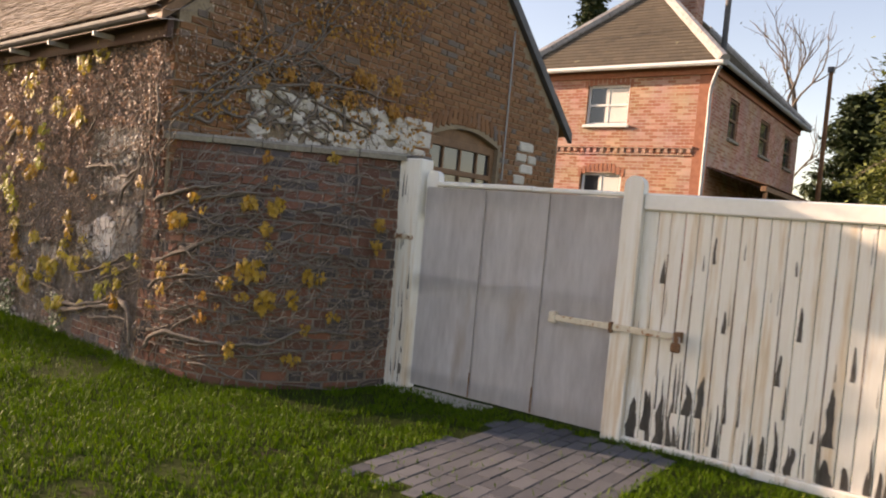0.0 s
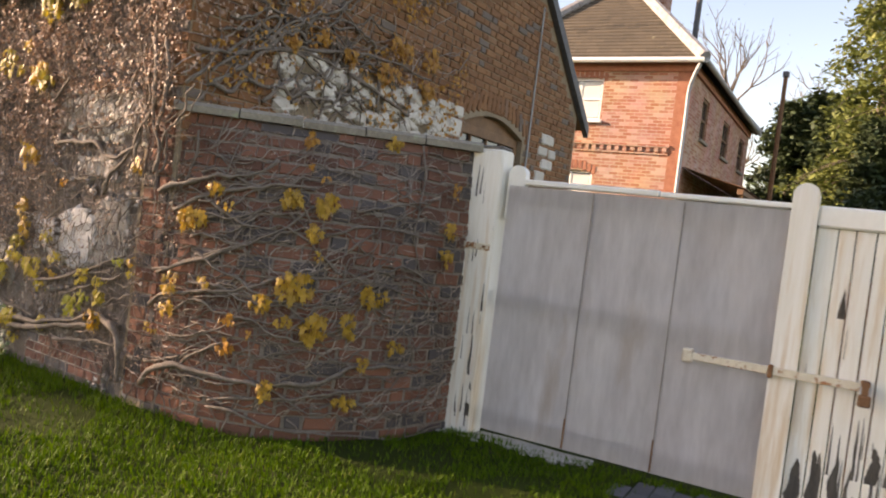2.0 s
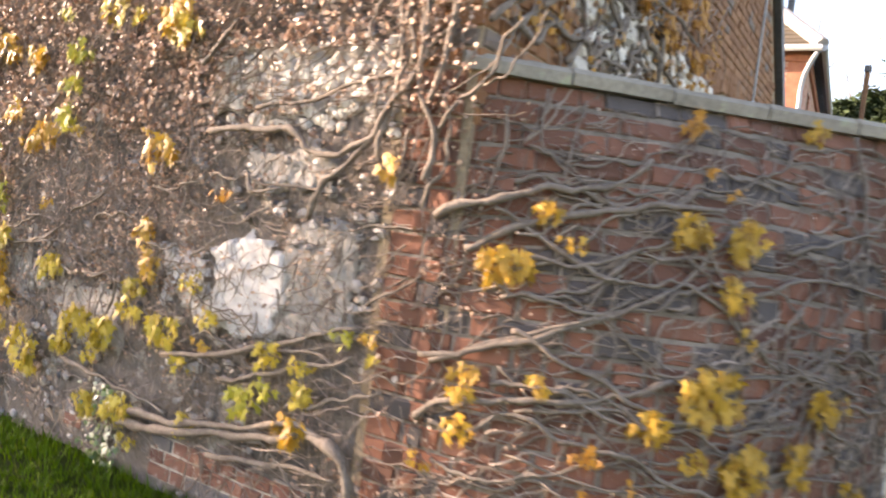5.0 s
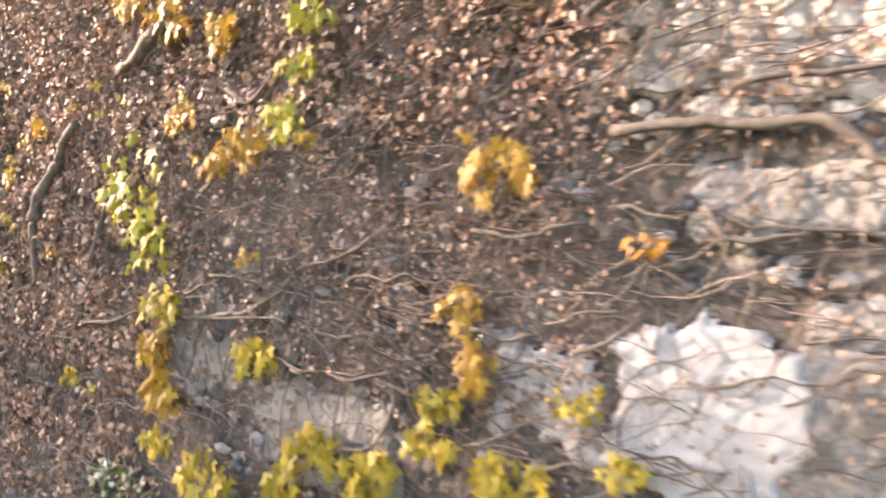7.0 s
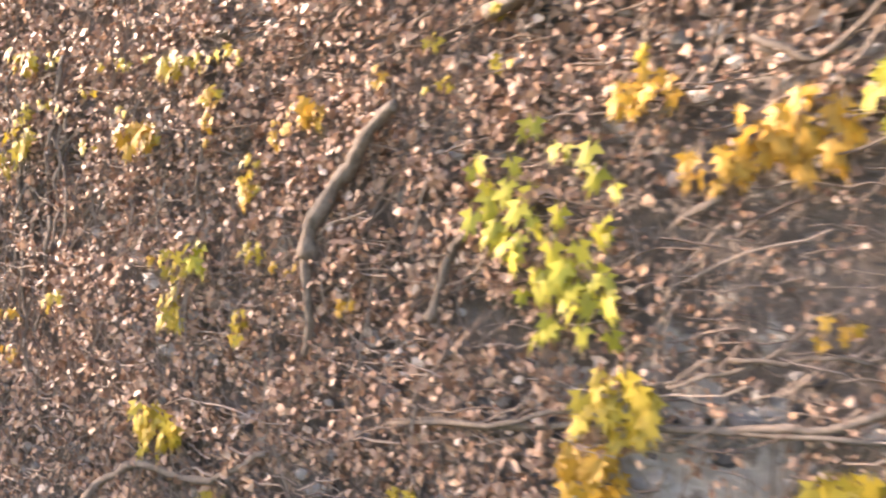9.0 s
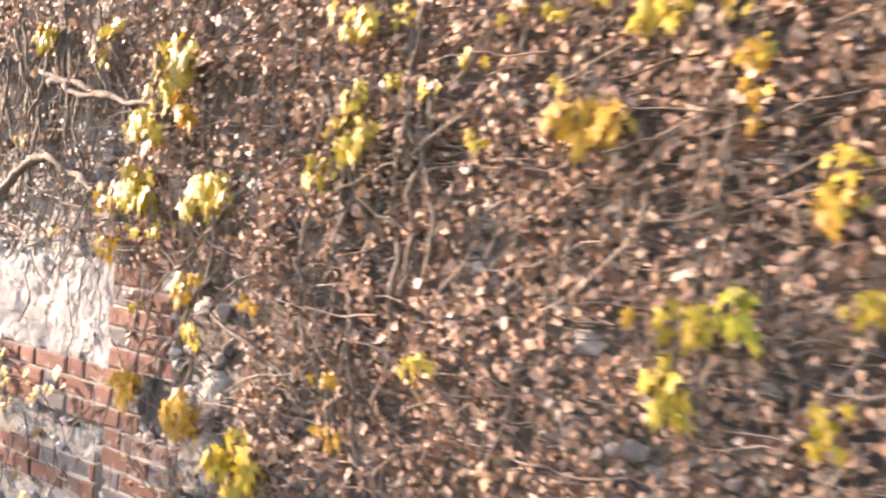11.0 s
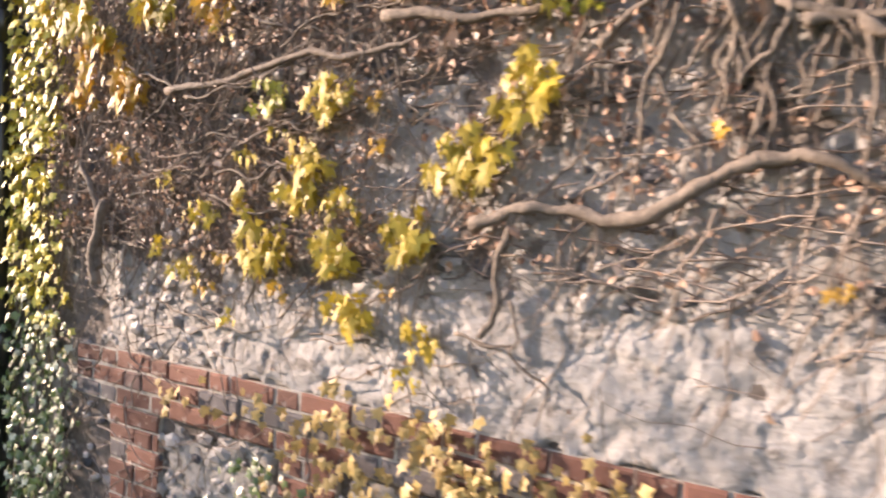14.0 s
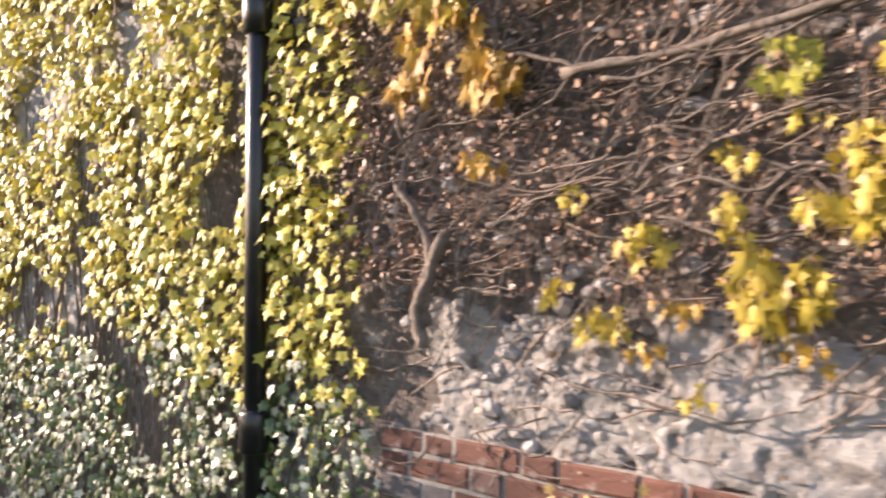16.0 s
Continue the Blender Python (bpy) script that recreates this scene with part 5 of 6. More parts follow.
# hanging shoots over the pale stretch and through the brown mat
for k in range(44):
    ramble(on_main, _grow.gauss(-6.95, .22), _grow.uniform(1.92, 2.15), -math.pi / 2 + _grow.uniform(-.3, .3), _grow.uniform(.27, .5), _grow.uniform(.003, .006), _grow, 1.0, 2.9, 0, .5)
for k in range(15):
    ramble(on_main, _grow.uniform(-5.9, -4.4), _grow.uniform(1.2, 2.1), -math.pi / 2 + _grow.uniform(-.35, .35), _grow.uniform(.5, 1.0), _grow.uniform(.004, .007), _grow, 1.0, 2.9, 1, .45)
for k in range(10):
    ramble(on_main, _grow.uniform(-9.4, -8.2), _grow.uniform(1.4, 2.1), _grow.uniform(-.2, .5), _grow.uniform(.5, 1.0), _grow.uniform(.003, .006), _grow, 1.0, 2.9, 2, .6)
for k in range(10):
    ramble(on_main, _grow.uniform(-2.4, -.6), _grow.uniform(.3, 1.5), _grow.uniform(-.3, .3), _grow.uniform(.5, 1.0), _grow.uniform(.003, .006), _grow, 1.0, 2.9, 2, .6)


def leaf_shape(lobes=5):
    """Outline of a lobed leaf, one unit long, hanging down from its stalk at the origin."""
    pts = [(0, 0)]
    for a, r in ((-150, .42), (-125, .22), (-80, .62), (-50, .34), (-22, .80), (-10, .52), (0, 1.0), (10, .52), (22, .80), (50, .34), (80, .62), (125, .22), (150, .42)):
        pts.append((math.sin(radians(a)) * r * .8, -math.cos(radians(a)) * r - .12))
    return pts


LEAF_PTS = leaf_shape()
IVY_PTS = [(0, 0), (-.38, -.02), (-.30, -.34), (-.5, -.5), (-.16, -.62), (0, -1), (.16, -.62), (.5, -.5), (.30, -.34), (.38, -.02)]


def add_leaf(verts, faces, o, n, size, rng, pts, tilt=.7):
    """One leaf: hangs from o, faces about along n, folded a little along its middle."""
    n = (n + Vector((rng.uniform(-tilt, tilt), rng.uniform(-tilt, tilt), rng.uniform(-.3, .7) * tilt))).normalized()
    down = Vector((rng.uniform(-.6, .6), 0, -1))
    down = (down - n * down.dot(n)).normalized()
    side = n.cross(down)
    k = len(verts)
    curl = rng.uniform(.05, .35)
    verts.append(o - down * -.3 * size + n * .02 * size)
    for x, y in pts[1:]:
        verts.append(o + side * x * size - down * y * size - n * size * curl * (x * x * 1.6 + .25 * y * y))
    m = len(pts) - 1
    faces += [(k, k + 1 + i, k + 2 + i) for i in range(m - 1)]
    if pts is IVY_PTS:
        faces.append((k, k + m, k + 1))


def leaf_cluster(surface, u, z, w, h, tone, seed):
    rng = random.Random(seed)
    w = min(w, 1.25 * h + .03)
    n = max(4, min(36, int(w * h / .0008)))
    u += sway(u) * (.07 + .8 * bulge(u, z)) if surface is on_main else 0.0
    p0, nrm = surface(u, z)
    side = Vector((0, 0, 1)).cross(nrm)
    verts, faces = [], []
    size = max(.034, min(.066, .5 * min(w, h)))
    rest = bulge(u, z) if surface is on_main else 0.0
    for _ in range(n):
        a, r = rng.uniform(0, 6.283), math.sqrt(rng.random()) * .5
        o = p0 + side * math.cos(a) * r * w + Vector((0, 0, math.sin(a) * r * h + size * .4)) + nrm * (rng.uniform(.045, .095) + .8 * rest)
        add_leaf(verts, faces, o, nrm, size * rng.uniform(.75, 1.25), rng, LEAF_PTS)
    k = 0 if tone < .95 else 1 if tone < 1.55 else 2 if tone < 2.45 else 3
    tagged(link("leaf_tuft", pydata("leaf_tuft", verts, faces), LEAF[k], creeper), kind="stuff")


MAIN_HIGH = [
    (-1.19, 2.92, 0.43, 0.25, 1.5), (-1.50, 2.79, 0.38, 0.18, 1.5), (-3.51, 2.91, 0.66, 0.19, 1.5), (-2.54, 2.87, 0.54, 0.12, 1.2),
    (-2.84, 2.67, 0.54, 0.30, 1.5), (-2.13, 2.39, 0.59, 0.19, 1.5), (-1.59, 2.29, 0.34, 0.16, 2.0), (-3.13, 2.17, 0.50, 0.18, 2.0),
    (-1.78, 2.52, 0.19, 0.09, 2.0)]
MAIN_MID = [
    (-2.54, 2.35, 0.17, 0.08, 0.5), (-1.92, 2.32, 0.36, 0.09, 1.0), (-1.53, 2.24, 0.23, 0.15, 1.5), (-3.39, 2.28, 0.22, 0.15, 2.0),
    (-2.83, 2.12, 0.38, 0.14, 2.0), (-2.37, 2.14, 0.23, 0.12, 0.8), (-2.40, 1.94, 0.14, 0.08, 1.0), (-2.98, 1.78, 0.27, 0.10, 2.2),
    (-2.68, 1.71, 0.40, 0.17, 2.0), (-2.46, 1.79, 0.17, 0.13, 0.6), (-2.35, 1.72, 0.09, 0.06, 1.5), (-2.82, 1.62, 0.23, 0.10, 2.0),
    (-3.20, 1.54, 0.41, 0.36, 0.8), (-3.12, 1.28, 0.29, 0.21, 0.8), (-2.99, 1.07, 0.25, 0.15, 1.0), (-1.71, 1.74, 0.08, 0.04, 1.6),
    (-1.60, 1.63, 0.22, 0.16, 2.3), (-1.17, 1.46, 0.11, 0.08, 2.6), (-0.22, 1.65, 0.10, 0.10, 2.0), (-2.56, 1.30, 0.10, 0.07, 2.2)]
MAIN_LOW = [
    (-2.50, 0.96, 0.22, 0.13, 1.2), (-3.04, 0.90, 0.17, 0.14, 2.0), (-2.96, 0.75, 0.22, 0.14, 1.7), (-2.96, 0.56, 0.28, 0.11, 1.5),
    (-2.69, 0.49, 0.36, 0.20, 1.2), (-2.62, 0.40, 0.25, 0.13, 1.5), (-1.70, 1.24, 0.15, 0.11, 2.0), (-1.63, 1.08, 0.11, 0.18, 1.6),
    (-1.73, 0.95, 0.17, 0.11, 1.0), (-1.74, 0.83, 0.23, 0.11, 1.2), (-1.35, 1.04, 0.17, 0.07, 1.0), (-1.27, 1.04, 0.08, 0.10, 1.0),
    (-2.19, 0.71, 0.22, 0.15, 1.2), (-2.31, 0.58, 0.14, 0.15, 1.4), (-1.96, 0.68, 0.25, 0.17, 1.2), (-2.03, 0.56, 0.17, 0.09, 1.0),
    (-1.47, 0.77, 0.24, 0.18, 1.3), (-1.17, 0.88, 0.14, 0.10, 1.3), (-1.19, 0.77, 0.19, 0.07, 1.8), (-1.34, 0.64, 0.15, 0.08, 1.4)]
MAIN_FOOT = [
    (-2.05, 0.29, 0.30, 0.12, 1.4), (-1.78, 0.32, 0.23, 0.14, 1.2), (-1.28, 0.36, 0.13, 0.10, 1.2), (-1.69, 0.17, 0.19, 0.08, 1.3),
    (-0.76, 0.79, 0.16, 0.11, 1.0), (-0.57, 0.79, 0.15, 0.08, 1.4), (-0.77, 0.65, 0.16, 0.09, 0.8), (-0.90, 0.56, 0.17, 0.12, 0.8),
    (-0.55, 0.67, 0.17, 0.11, 1.0), (-0.59, 0.51, 0.17, 0.14, 1.6), (-0.37, 0.95, 0.14, 0.08, 0.8), (-0.23, 0.98, 0.17, 0.07, 2.2),
    (-0.21, 0.88, 0.07, 0.06, 1.0)]
MAIN_THICK = [
    (-3.53, 1.93, 0.12, 0.04, 1.0), (-3.37, 2.00, 0.04, 0.03, 1.0), (-3.34, 1.86, 0.06, 0.04, 1.0), (-3.52, 1.82, 0.08, 0.05, 1.3),
    (-3.70, 1.84, 0.04, 0.08, 2.0), (-3.99, 1.75, 0.16, 0.09, 1.6), (-4.08, 1.69, 0.07, 0.08, 1.6), (-4.21, 1.51, 0.09, 0.09, 1.6),
    (-4.34, 1.81, 0.09, 0.07, 1.5), (-4.29, 1.95, 0.11, 0.06, 1.4), (-4.12, 1.33, 0.10, 0.06, 1.5), (-3.99, 1.29, 0.11, 0.05, 1.7),
    (-3.77, 1.20, 0.09, 0.06, 1.8), (-4.53, 0.70, 0.26, 0.17, 1.4), (-4.24, 0.51, 0.15, 0.09, 1.2), (-3.55, 0.71, 0.10, 0.09, 1.3),
    (-3.40, 0.67, 0.05, 0.04, 1.3), (-3.00, 1.87, 0.05, 0.05, 1.5), (-2.36, 1.96, 0.14, 0.10, 0.8), (-2.33, 1.72, 0.07, 0.07, 1.7)]
MAIN_BROWN_A = [
    (-6.48, 2.04, 0.17, 0.09, 1.5), (-6.91, 2.05, 0.20, 0.09, 1.5), (-6.54, 1.94, 0.10, 0.08, 1.4), (-6.10, 1.91, 0.23, 0.14, 1.5),
    (-6.15, 1.80, 0.12, 0.10, 1.5), (-6.05, 1.75, 0.11, 0.10, 1.8), (-6.24, 1.68, 0.24, 0.12, 1.3), (-6.29, 1.49, 0.22, 0.14, 1.4),
    (-6.48, 1.46, 0.15, 0.09, 1.6), (-5.94, 1.48, 0.19, 0.14, 1.5), (-6.15, 1.36, 0.12, 0.07, 1.5), (-6.31, 1.35, 0.11, 0.06, 1.4),
    (-6.47, 1.28, 0.10, 0.09, 2.0), (-6.02, 1.18, 0.14, 0.10, 1.9), (-5.70, 1.18, 0.14, 0.06, 1.7), (-6.29, 1.10, 0.06, 0.06, 1.5),
    (-5.97, 1.03, 0.11, 0.08, 1.0), (-6.33, 0.79, 0.12, 0.13, 1.7), (-6.02, 0.76, 0.14, 0.14, 1.7), (-5.71, 0.78, 0.10, 0.05, 1.5)]
MAIN_BROWN_B = [
    (-5.40, 0.83, 0.19, 0.07, 1.9), (-5.40, 0.99, 0.10, 0.06, 1.6), (-5.09, 1.07, 0.10, 0.08, 1.5), (-5.74, 0.67, 0.32, 0.15, 1.3),
    (-5.35, 1.96, 0.18, 0.10, 1.4), (-5.21, 1.97, 0.07, 0.06, 1.4), (-5.21, 1.80, 0.11, 0.05, 1.0), (-5.10, 1.77, 0.05, 0.04, 1.2),
    (-5.32, 1.75, 0.09, 0.08, 1.2), (-5.34, 1.65, 0.16, 0.11, 1.2), (-5.46, 1.56, 0.12, 0.10, 1.5), (-5.00, 1.84, 0.10, 0.04, 1.2),
    (-4.90, 1.94, 0.06, 0.06, 1.3), (-4.79, 1.93, 0.07, 0.06, 1.1), (-4.68, 1.95, 0.05, 0.04, 1.4), (-4.54, 1.89, 0.14, 0.10, 1.0),
    (-4.41, 1.91, 0.10, 0.06, 1.4), (-4.34, 1.80, 0.09, 0.07, 1.6)]
MAIN_BROWN_C = [
    (-4.35, 1.71, 0.05, 0.10, 1.6), (-4.76, 1.76, 0.05, 0.05, 1.3), (-4.70, 1.67, 0.17, 0.12, 1.8), (-4.62, 1.69, 0.06, 0.09, 1.2),
    (-4.97, 1.64, 0.05, 0.04, 1.5), (-4.18, 1.60, 0.07, 0.07, 1.4), (-4.18, 1.52, 0.08, 0.11, 1.4), (-4.45, 1.26, 0.09, 0.10, 1.4),
    (-4.36, 1.29, 0.09, 0.11, 0.9), (-4.48, 1.12, 0.11, 0.13, 1.3), (-4.18, 1.11, 0.08, 0.11, 1.4), (-4.12, 1.34, 0.06, 0.08, 1.3),
    (-4.56, 1.28, 0.02, 0.03, 1.6)]
MAIN_PALE_A = [
    (-7.52, 2.08, 0.30, 0.19, 1.1), (-6.91, 2.04, 0.16, 0.09, 1.5), (-7.55, 1.78, 0.17, 0.19, 1.0), (-7.72, 1.59, 0.29, 0.17, 1.1),
    (-7.98, 2.12, 0.12, 0.11, 1.5)]
MAIN_PALE_B = [
    (-8.48, 1.79, 0.17, 0.10, 0.9), (-8.21, 1.78, 0.17, 0.12, 1.3), (-8.03, 1.77, 0.08, 0.05, 2.2), (-8.43, 1.68, 0.09, 0.05, 1.3),
    (-8.59, 1.61, 0.13, 0.07, 1.4), (-8.31, 1.59, 0.23, 0.12, 1.3), (-8.37, 1.50, 0.24, 0.12, 1.4), (-8.14, 1.46, 0.16, 0.09, 1.1),
    (-8.79, 1.41, 0.16, 0.09, 1.4), (-8.59, 1.46, 0.10, 0.11, 1.2), (-8.97, 1.52, 0.10, 0.06, 1.0), (-8.03, 1.63, 0.05, 0.05, 2.0),
    (-7.91, 1.38, 0.17, 0.14, 1.0), (-9.03, 1.29, 0.20, 0.07, 1.4), (-8.89, 1.21, 0.19, 0.09, 1.2), (-8.70, 1.26, 0.14, 0.07, 1.7),
    (-8.50, 1.31, 0.29, 0.15, 1.4), (-8.18, 1.32, 0.28, 0.12, 1.3), (-8.15, 1.28, 0.14, 0.08, 1.5)]
MAIN_PALE_C = [
    (-8.42, 1.18, 0.11, 0.06, 1.6), (-8.78, 1.16, 0.09, 0.05, 1.6), (-8.66, 1.06, 0.14, 0.06, 1.5), (-7.99, 1.22, 0.15, 0.05, 1.6),
    (-8.14, 1.13, 0.22, 0.12, 1.4), (-7.86, 1.09, 0.14, 0.09, 1.1), (-7.89, 0.96, 0.12, 0.07, 1.3), (-7.07, 1.67, 0.06, 0.05, 2.2),
    (-6.82, 1.32, 0.08, 0.04, 2.4), (-9.51, 2.12, 0.32, 0.17, 1.4), (-9.70, 2.20, 0.19, 0.15, 1.2), (-9.39, 1.96, 0.35, 0.22, 1.6),
    (-9.22, 1.85, 0.17, 0.13, 2.0), (-9.26, 1.62, 0.25, 0.08, 2.0), (-9.09, 2.14, 0.31, 0.13, 1.4), (-8.74, 2.13, 0.14, 0.14, 2.0),
    (-8.70, 2.02, 0.07, 0.05, 1.5), (-8.20, 2.08, 0.11, 0.06, 1.6), (-7.43, 1.98, 0.13, 0.08, 0.8)]
MAIN_END = [
    (-9.51, 1.84, 0.17, 0.10, 2.1), (-9.82, 2.10, 0.13, 0.08, 2.2), (-9.48, 1.98, 0.06, 0.05, 1.0), (-9.37, 2.05, 0.18, 0.10, 1.4)]
WING_WING_A = [
    (0.18, 1.55, 0.12, 0.09, 1.0), (0.12, 1.34, 0.21, 0.13, 1.0), (0.22, 1.44, 0.16, 0.07, 1.0), (0.41, 1.53, 0.13, 0.13, 1.0),
    (0.51, 1.53, 0.15, 0.14, 1.0), (0.48, 1.33, 0.11, 0.11, 1.5), (0.50, 1.18, 0.06, 0.07, 1.5), (0.44, 1.97, 0.10, 0.10, 2.0),
    (0.44, 1.78, 0.09, 0.05, 2.0), (0.70, 2.02, 0.16, 0.09, 1.5), (0.08, 0.89, 0.11, 0.13, 1.5), (0.19, 0.94, 0.08, 0.10, 1.5),
    (0.08, 0.72, 0.12, 0.10, 1.5), (0.45, 0.97, 0.25, 0.19, 1.0), (0.36, 0.85, 0.16, 0.10, 1.0), (0.26, 0.73, 0.08, 0.08, 2.0),
    (0.43, 0.74, 0.17, 0.08, 1.5)]
WING_WING_B = [
    (0.52, 0.71, 0.19, 0.19, 1.0), (0.61, 0.75, 0.11, 0.15, 1.5), (0.66, 0.95, 0.12, 0.12, 1.0), (0.70, 0.94, 0.08, 0.13, 1.5),
    (0.76, 0.61, 0.13, 0.09, 1.0), (0.66, 0.52, 0.08, 0.12, 1.5), (0.27, 0.54, 0.11, 0.10, 2.0), (0.40, 0.29, 0.11, 0.11, 1.5),
    (0.62, 0.24, 0.20, 0.10, 1.5), (0.91, 1.74, 0.07, 0.12, 2.4), (0.90, 1.44, 0.11, 0.11, 1.0), (0.89, 1.25, 0.11, 0.11, 1.0),
    (0.34, 0.65, 0.05, 0.05, 2.0), (0.28, 0.70, 0.06, 0.04, 2.0), (0.02, 0.56, 0.10, 0.07, 1.5), (0.50, 1.70, 0.05, 0.05, 2.0)]
GABLE_GABLE = [
    (0.86, 2.73, 0.22, 0.12, 3.0), (1.21, 2.87, 0.17, 0.12, 3.0), (2.03, 2.76, 0.39, 0.18, 3.0), (2.72, 3.06, 0.29, 0.26, 3.0),
    (2.22, 3.06, 0.34, 0.24, 3.0), (1.19, 2.49, 0.11, 0.08, 3.0), (1.54, 2.79, 0.18, 0.13, 3.0), (2.69, 2.76, 0.28, 0.15, 3.0)]

_seed = 100
for surface, groups in ((on_main, (MAIN_HIGH, MAIN_MID, MAIN_LOW, MAIN_FOOT, MAIN_THICK, MAIN_BROWN_A, MAIN_BROWN_B, MAIN_BROWN_C, MAIN_PALE_A, MAIN_PALE_B, MAIN_PALE_C, MAIN_END)),
                        (on_wing, (WING_WING_A, WING_WING_B)), (on_gable, (GABLE_GABLE,))):
    for group in groups:
        for u, z, w, h, tone in group:
            _seed += 1
            leaf_cluster(surface, u, z, w, h, tone + (.55 if surface is on_wing else 0), _seed)


def build_dead_leaves():
    rng = random.Random(31)
    verts, faces = [], []
    for _ in range(140000):
        x, z = rng.uniform(-9.9, .0), rng.uniform(.12, 2.95)
        if rng.random() > cover(x, z) * (.8 + 1.1 * noise.noise(Vector((x * 7, z * 7, 77)))):
            continue
        o = Vector((x, -.012 - rng.uniform(.0, .05) - bulge(x, z) * rng.random() ** .45, z))
        s = rng.choice((.006, .008, .009, .010, .012, .014, .017, .021)) * (.62 if x < -7.9 else .6 if x > -2.9 and z < 1.75 else .9)
        n = Vector((rng.uniform(-.9, .9), -1, rng.uniform(-.5, .9))).normalized()
        d = Vector((rng.uniform(-1.3, 1.3), rng.uniform(-.4, .4), -1))
        d = (d - n * d.dot(n)).normalized() * s * rng.uniform(.8, 1.25)
        w = n.cross(d).normalized() * s * rng.uniform(.65, 1.1)
        c = n * s * rng.uniform(-.9, 1.1)
        k = len(verts)
        for i in range(5):
            a, r = 1.2566 * i + rng.uniform(-.35, .35), rng.uniform(.55, 1.25)
            verts.append(o + d * math.cos(a) * r + w * math.sin(a) * r + c * abs(math.sin(a)) + n * rng.uniform(-.3, .3) * s)
        faces += [(k, k + 1, k + 2), (k, k + 2, k + 3), (k, k + 3, k + 4)]
    for _ in range(900):
        x, z = rng.gauss(-.08, .14), rng.uniform(1.9, 3.0)
        if x < .13:
            add_leaf(verts, faces, Vector((x, -rng.uniform(.03, .13), z)), Vector((.2, -1, 0)), rng.uniform(.010, .024), rng, IVY_PTS, 1.3)
    for _ in range(1900):
        f = rng.random() ** 2
        u, z = f * .95, rng.uniform(.1, 2.0)
        if noise.noise(Vector((u * 9, z * 4, 15))) < .05:
            continue
        p, n = on_wing(u, z, rng.uniform(.02, .06))
        add_leaf(verts, faces, p, n, rng.uniform(.007, .017), rng, IVY_PTS, 1.3)
    for _ in range(2600):
        y, z = rng.random() ** 1.6 * 2.6, rng.uniform(2.12, 4.2)
        if noise.noise(Vector((y * 2, z * 2, 25))) < -.05:
            continue
        p, n = on_gable(y, z, rng.uniform(.02, .08))
        add_leaf(verts, faces, p, n, rng.uniform(.015, .035), rng, IVY_PTS, .9)
    heap("dead_leaves", verts, faces, M_DEAD, creeper, "curled brown and tan dead leaves")


build_dead_leaves()


def thin_tube(verts, faces, P, r):
    k = len(verts)
    for i, p in enumerate(P):
        rr = r * (1 - .5 * i / len(P))
        verts += [p + Vector((0, -rr, 0)), p + Vector((rr * .8, rr * .4, -rr * .8)), p + Vector((-rr * .8, rr * .4, rr * .8))]
    for i in range(len(P) - 1):
        a = k + 3 * i
        faces += [(a + j, a + (j + 1) % 3, a + 3 + (j + 1) % 3, a + 3 + j) for j in range(3)]


def build_twigs():
    rng = random.Random(17)
    verts, faces = [], []
    for _ in range(19000):
        x, z = rng.uniform(-9.8, 0), rng.uniform(.15, 2.95)
        want = min(.75, cover(x, z)) * .7 + (.3 if x > -1.3 or x < -6.0 and z > 1.25 else .1)
        if -7.9 < x < -6.35 and z > 1.3:
            want = .42
        if -8.7 < x < -6.5 and .6 < z < 1.22:
            want = .07
        if rng.random() > want:
            continue
        hang = rng.random() < .45
        a = rng.uniform(-1.9, -1.2) if hang else rng.choice((0, math.pi)) + rng.uniform(-.6, .6)
        p = Vector((x, -rng.uniform(.015, .06) - bulge(x, z) * rng.random(), z))
        P = [p]
        for i in range(rng.choice((4, 5, 6, 8))):
            a += rng.uniform(-.45, .45)
            st = rng.uniform(.03, .06)
            p = p + Vector((math.cos(a) * st, rng.uniform(-.012, .012), math.sin(a) * st))
            p.y = min(-.01, max(-.2, p.y))
            P.append(p)
        thin_tube(verts, faces, P, rng.uniform(.0015, .0045))
    for _ in range(1150):
        s, z = rng.random(), rng.uniform(.1, 2.0)
        if z > 1.0 and s > .55 and rng.random() < .45:
            continue
        a = rng.choice((0, math.pi)) + rng.uniform(-.5, .5) if rng.random() < .6 else rng.uniform(0, 6.283)
        P = []
        for i in range(rng.choice((5, 7, 9))):
            P.append(on_wing(min(1, max(0, s)), min(2.05, z), .012 + .03 * abs(noise.noise(Vector((s * 20, z * 9, 1)))))[0])
            a += rng.uniform(-.65, .65)
            s += math.cos(a) * .017
            z += math.sin(a) * .045
        thin_tube(verts, faces, P, rng.choice((.002, .003, .004, .0065)))
    for _ in range(260):
        y, z = rng.uniform(.0, 3.4), rng.uniform(2.15, 4.3)
        a = rng.uniform(0, 6.283)
        P = []
        for i in range(8):
            P.append(on_gable(y, z, .02 + .03 * abs(noise.noise(Vector((y * 5, z * 5, 1)))))[0])
            a += rng.uniform(-.4, .4)
            y += math.cos(a) * .07
            z += math.sin(a) * .07
        thin_tube(verts, faces, P, rng.uniform(.003, .008))
    heap("twig_tangle", verts, faces, M_TWIG, creeper, "tangle of dry thin twigs")


build_twigs()


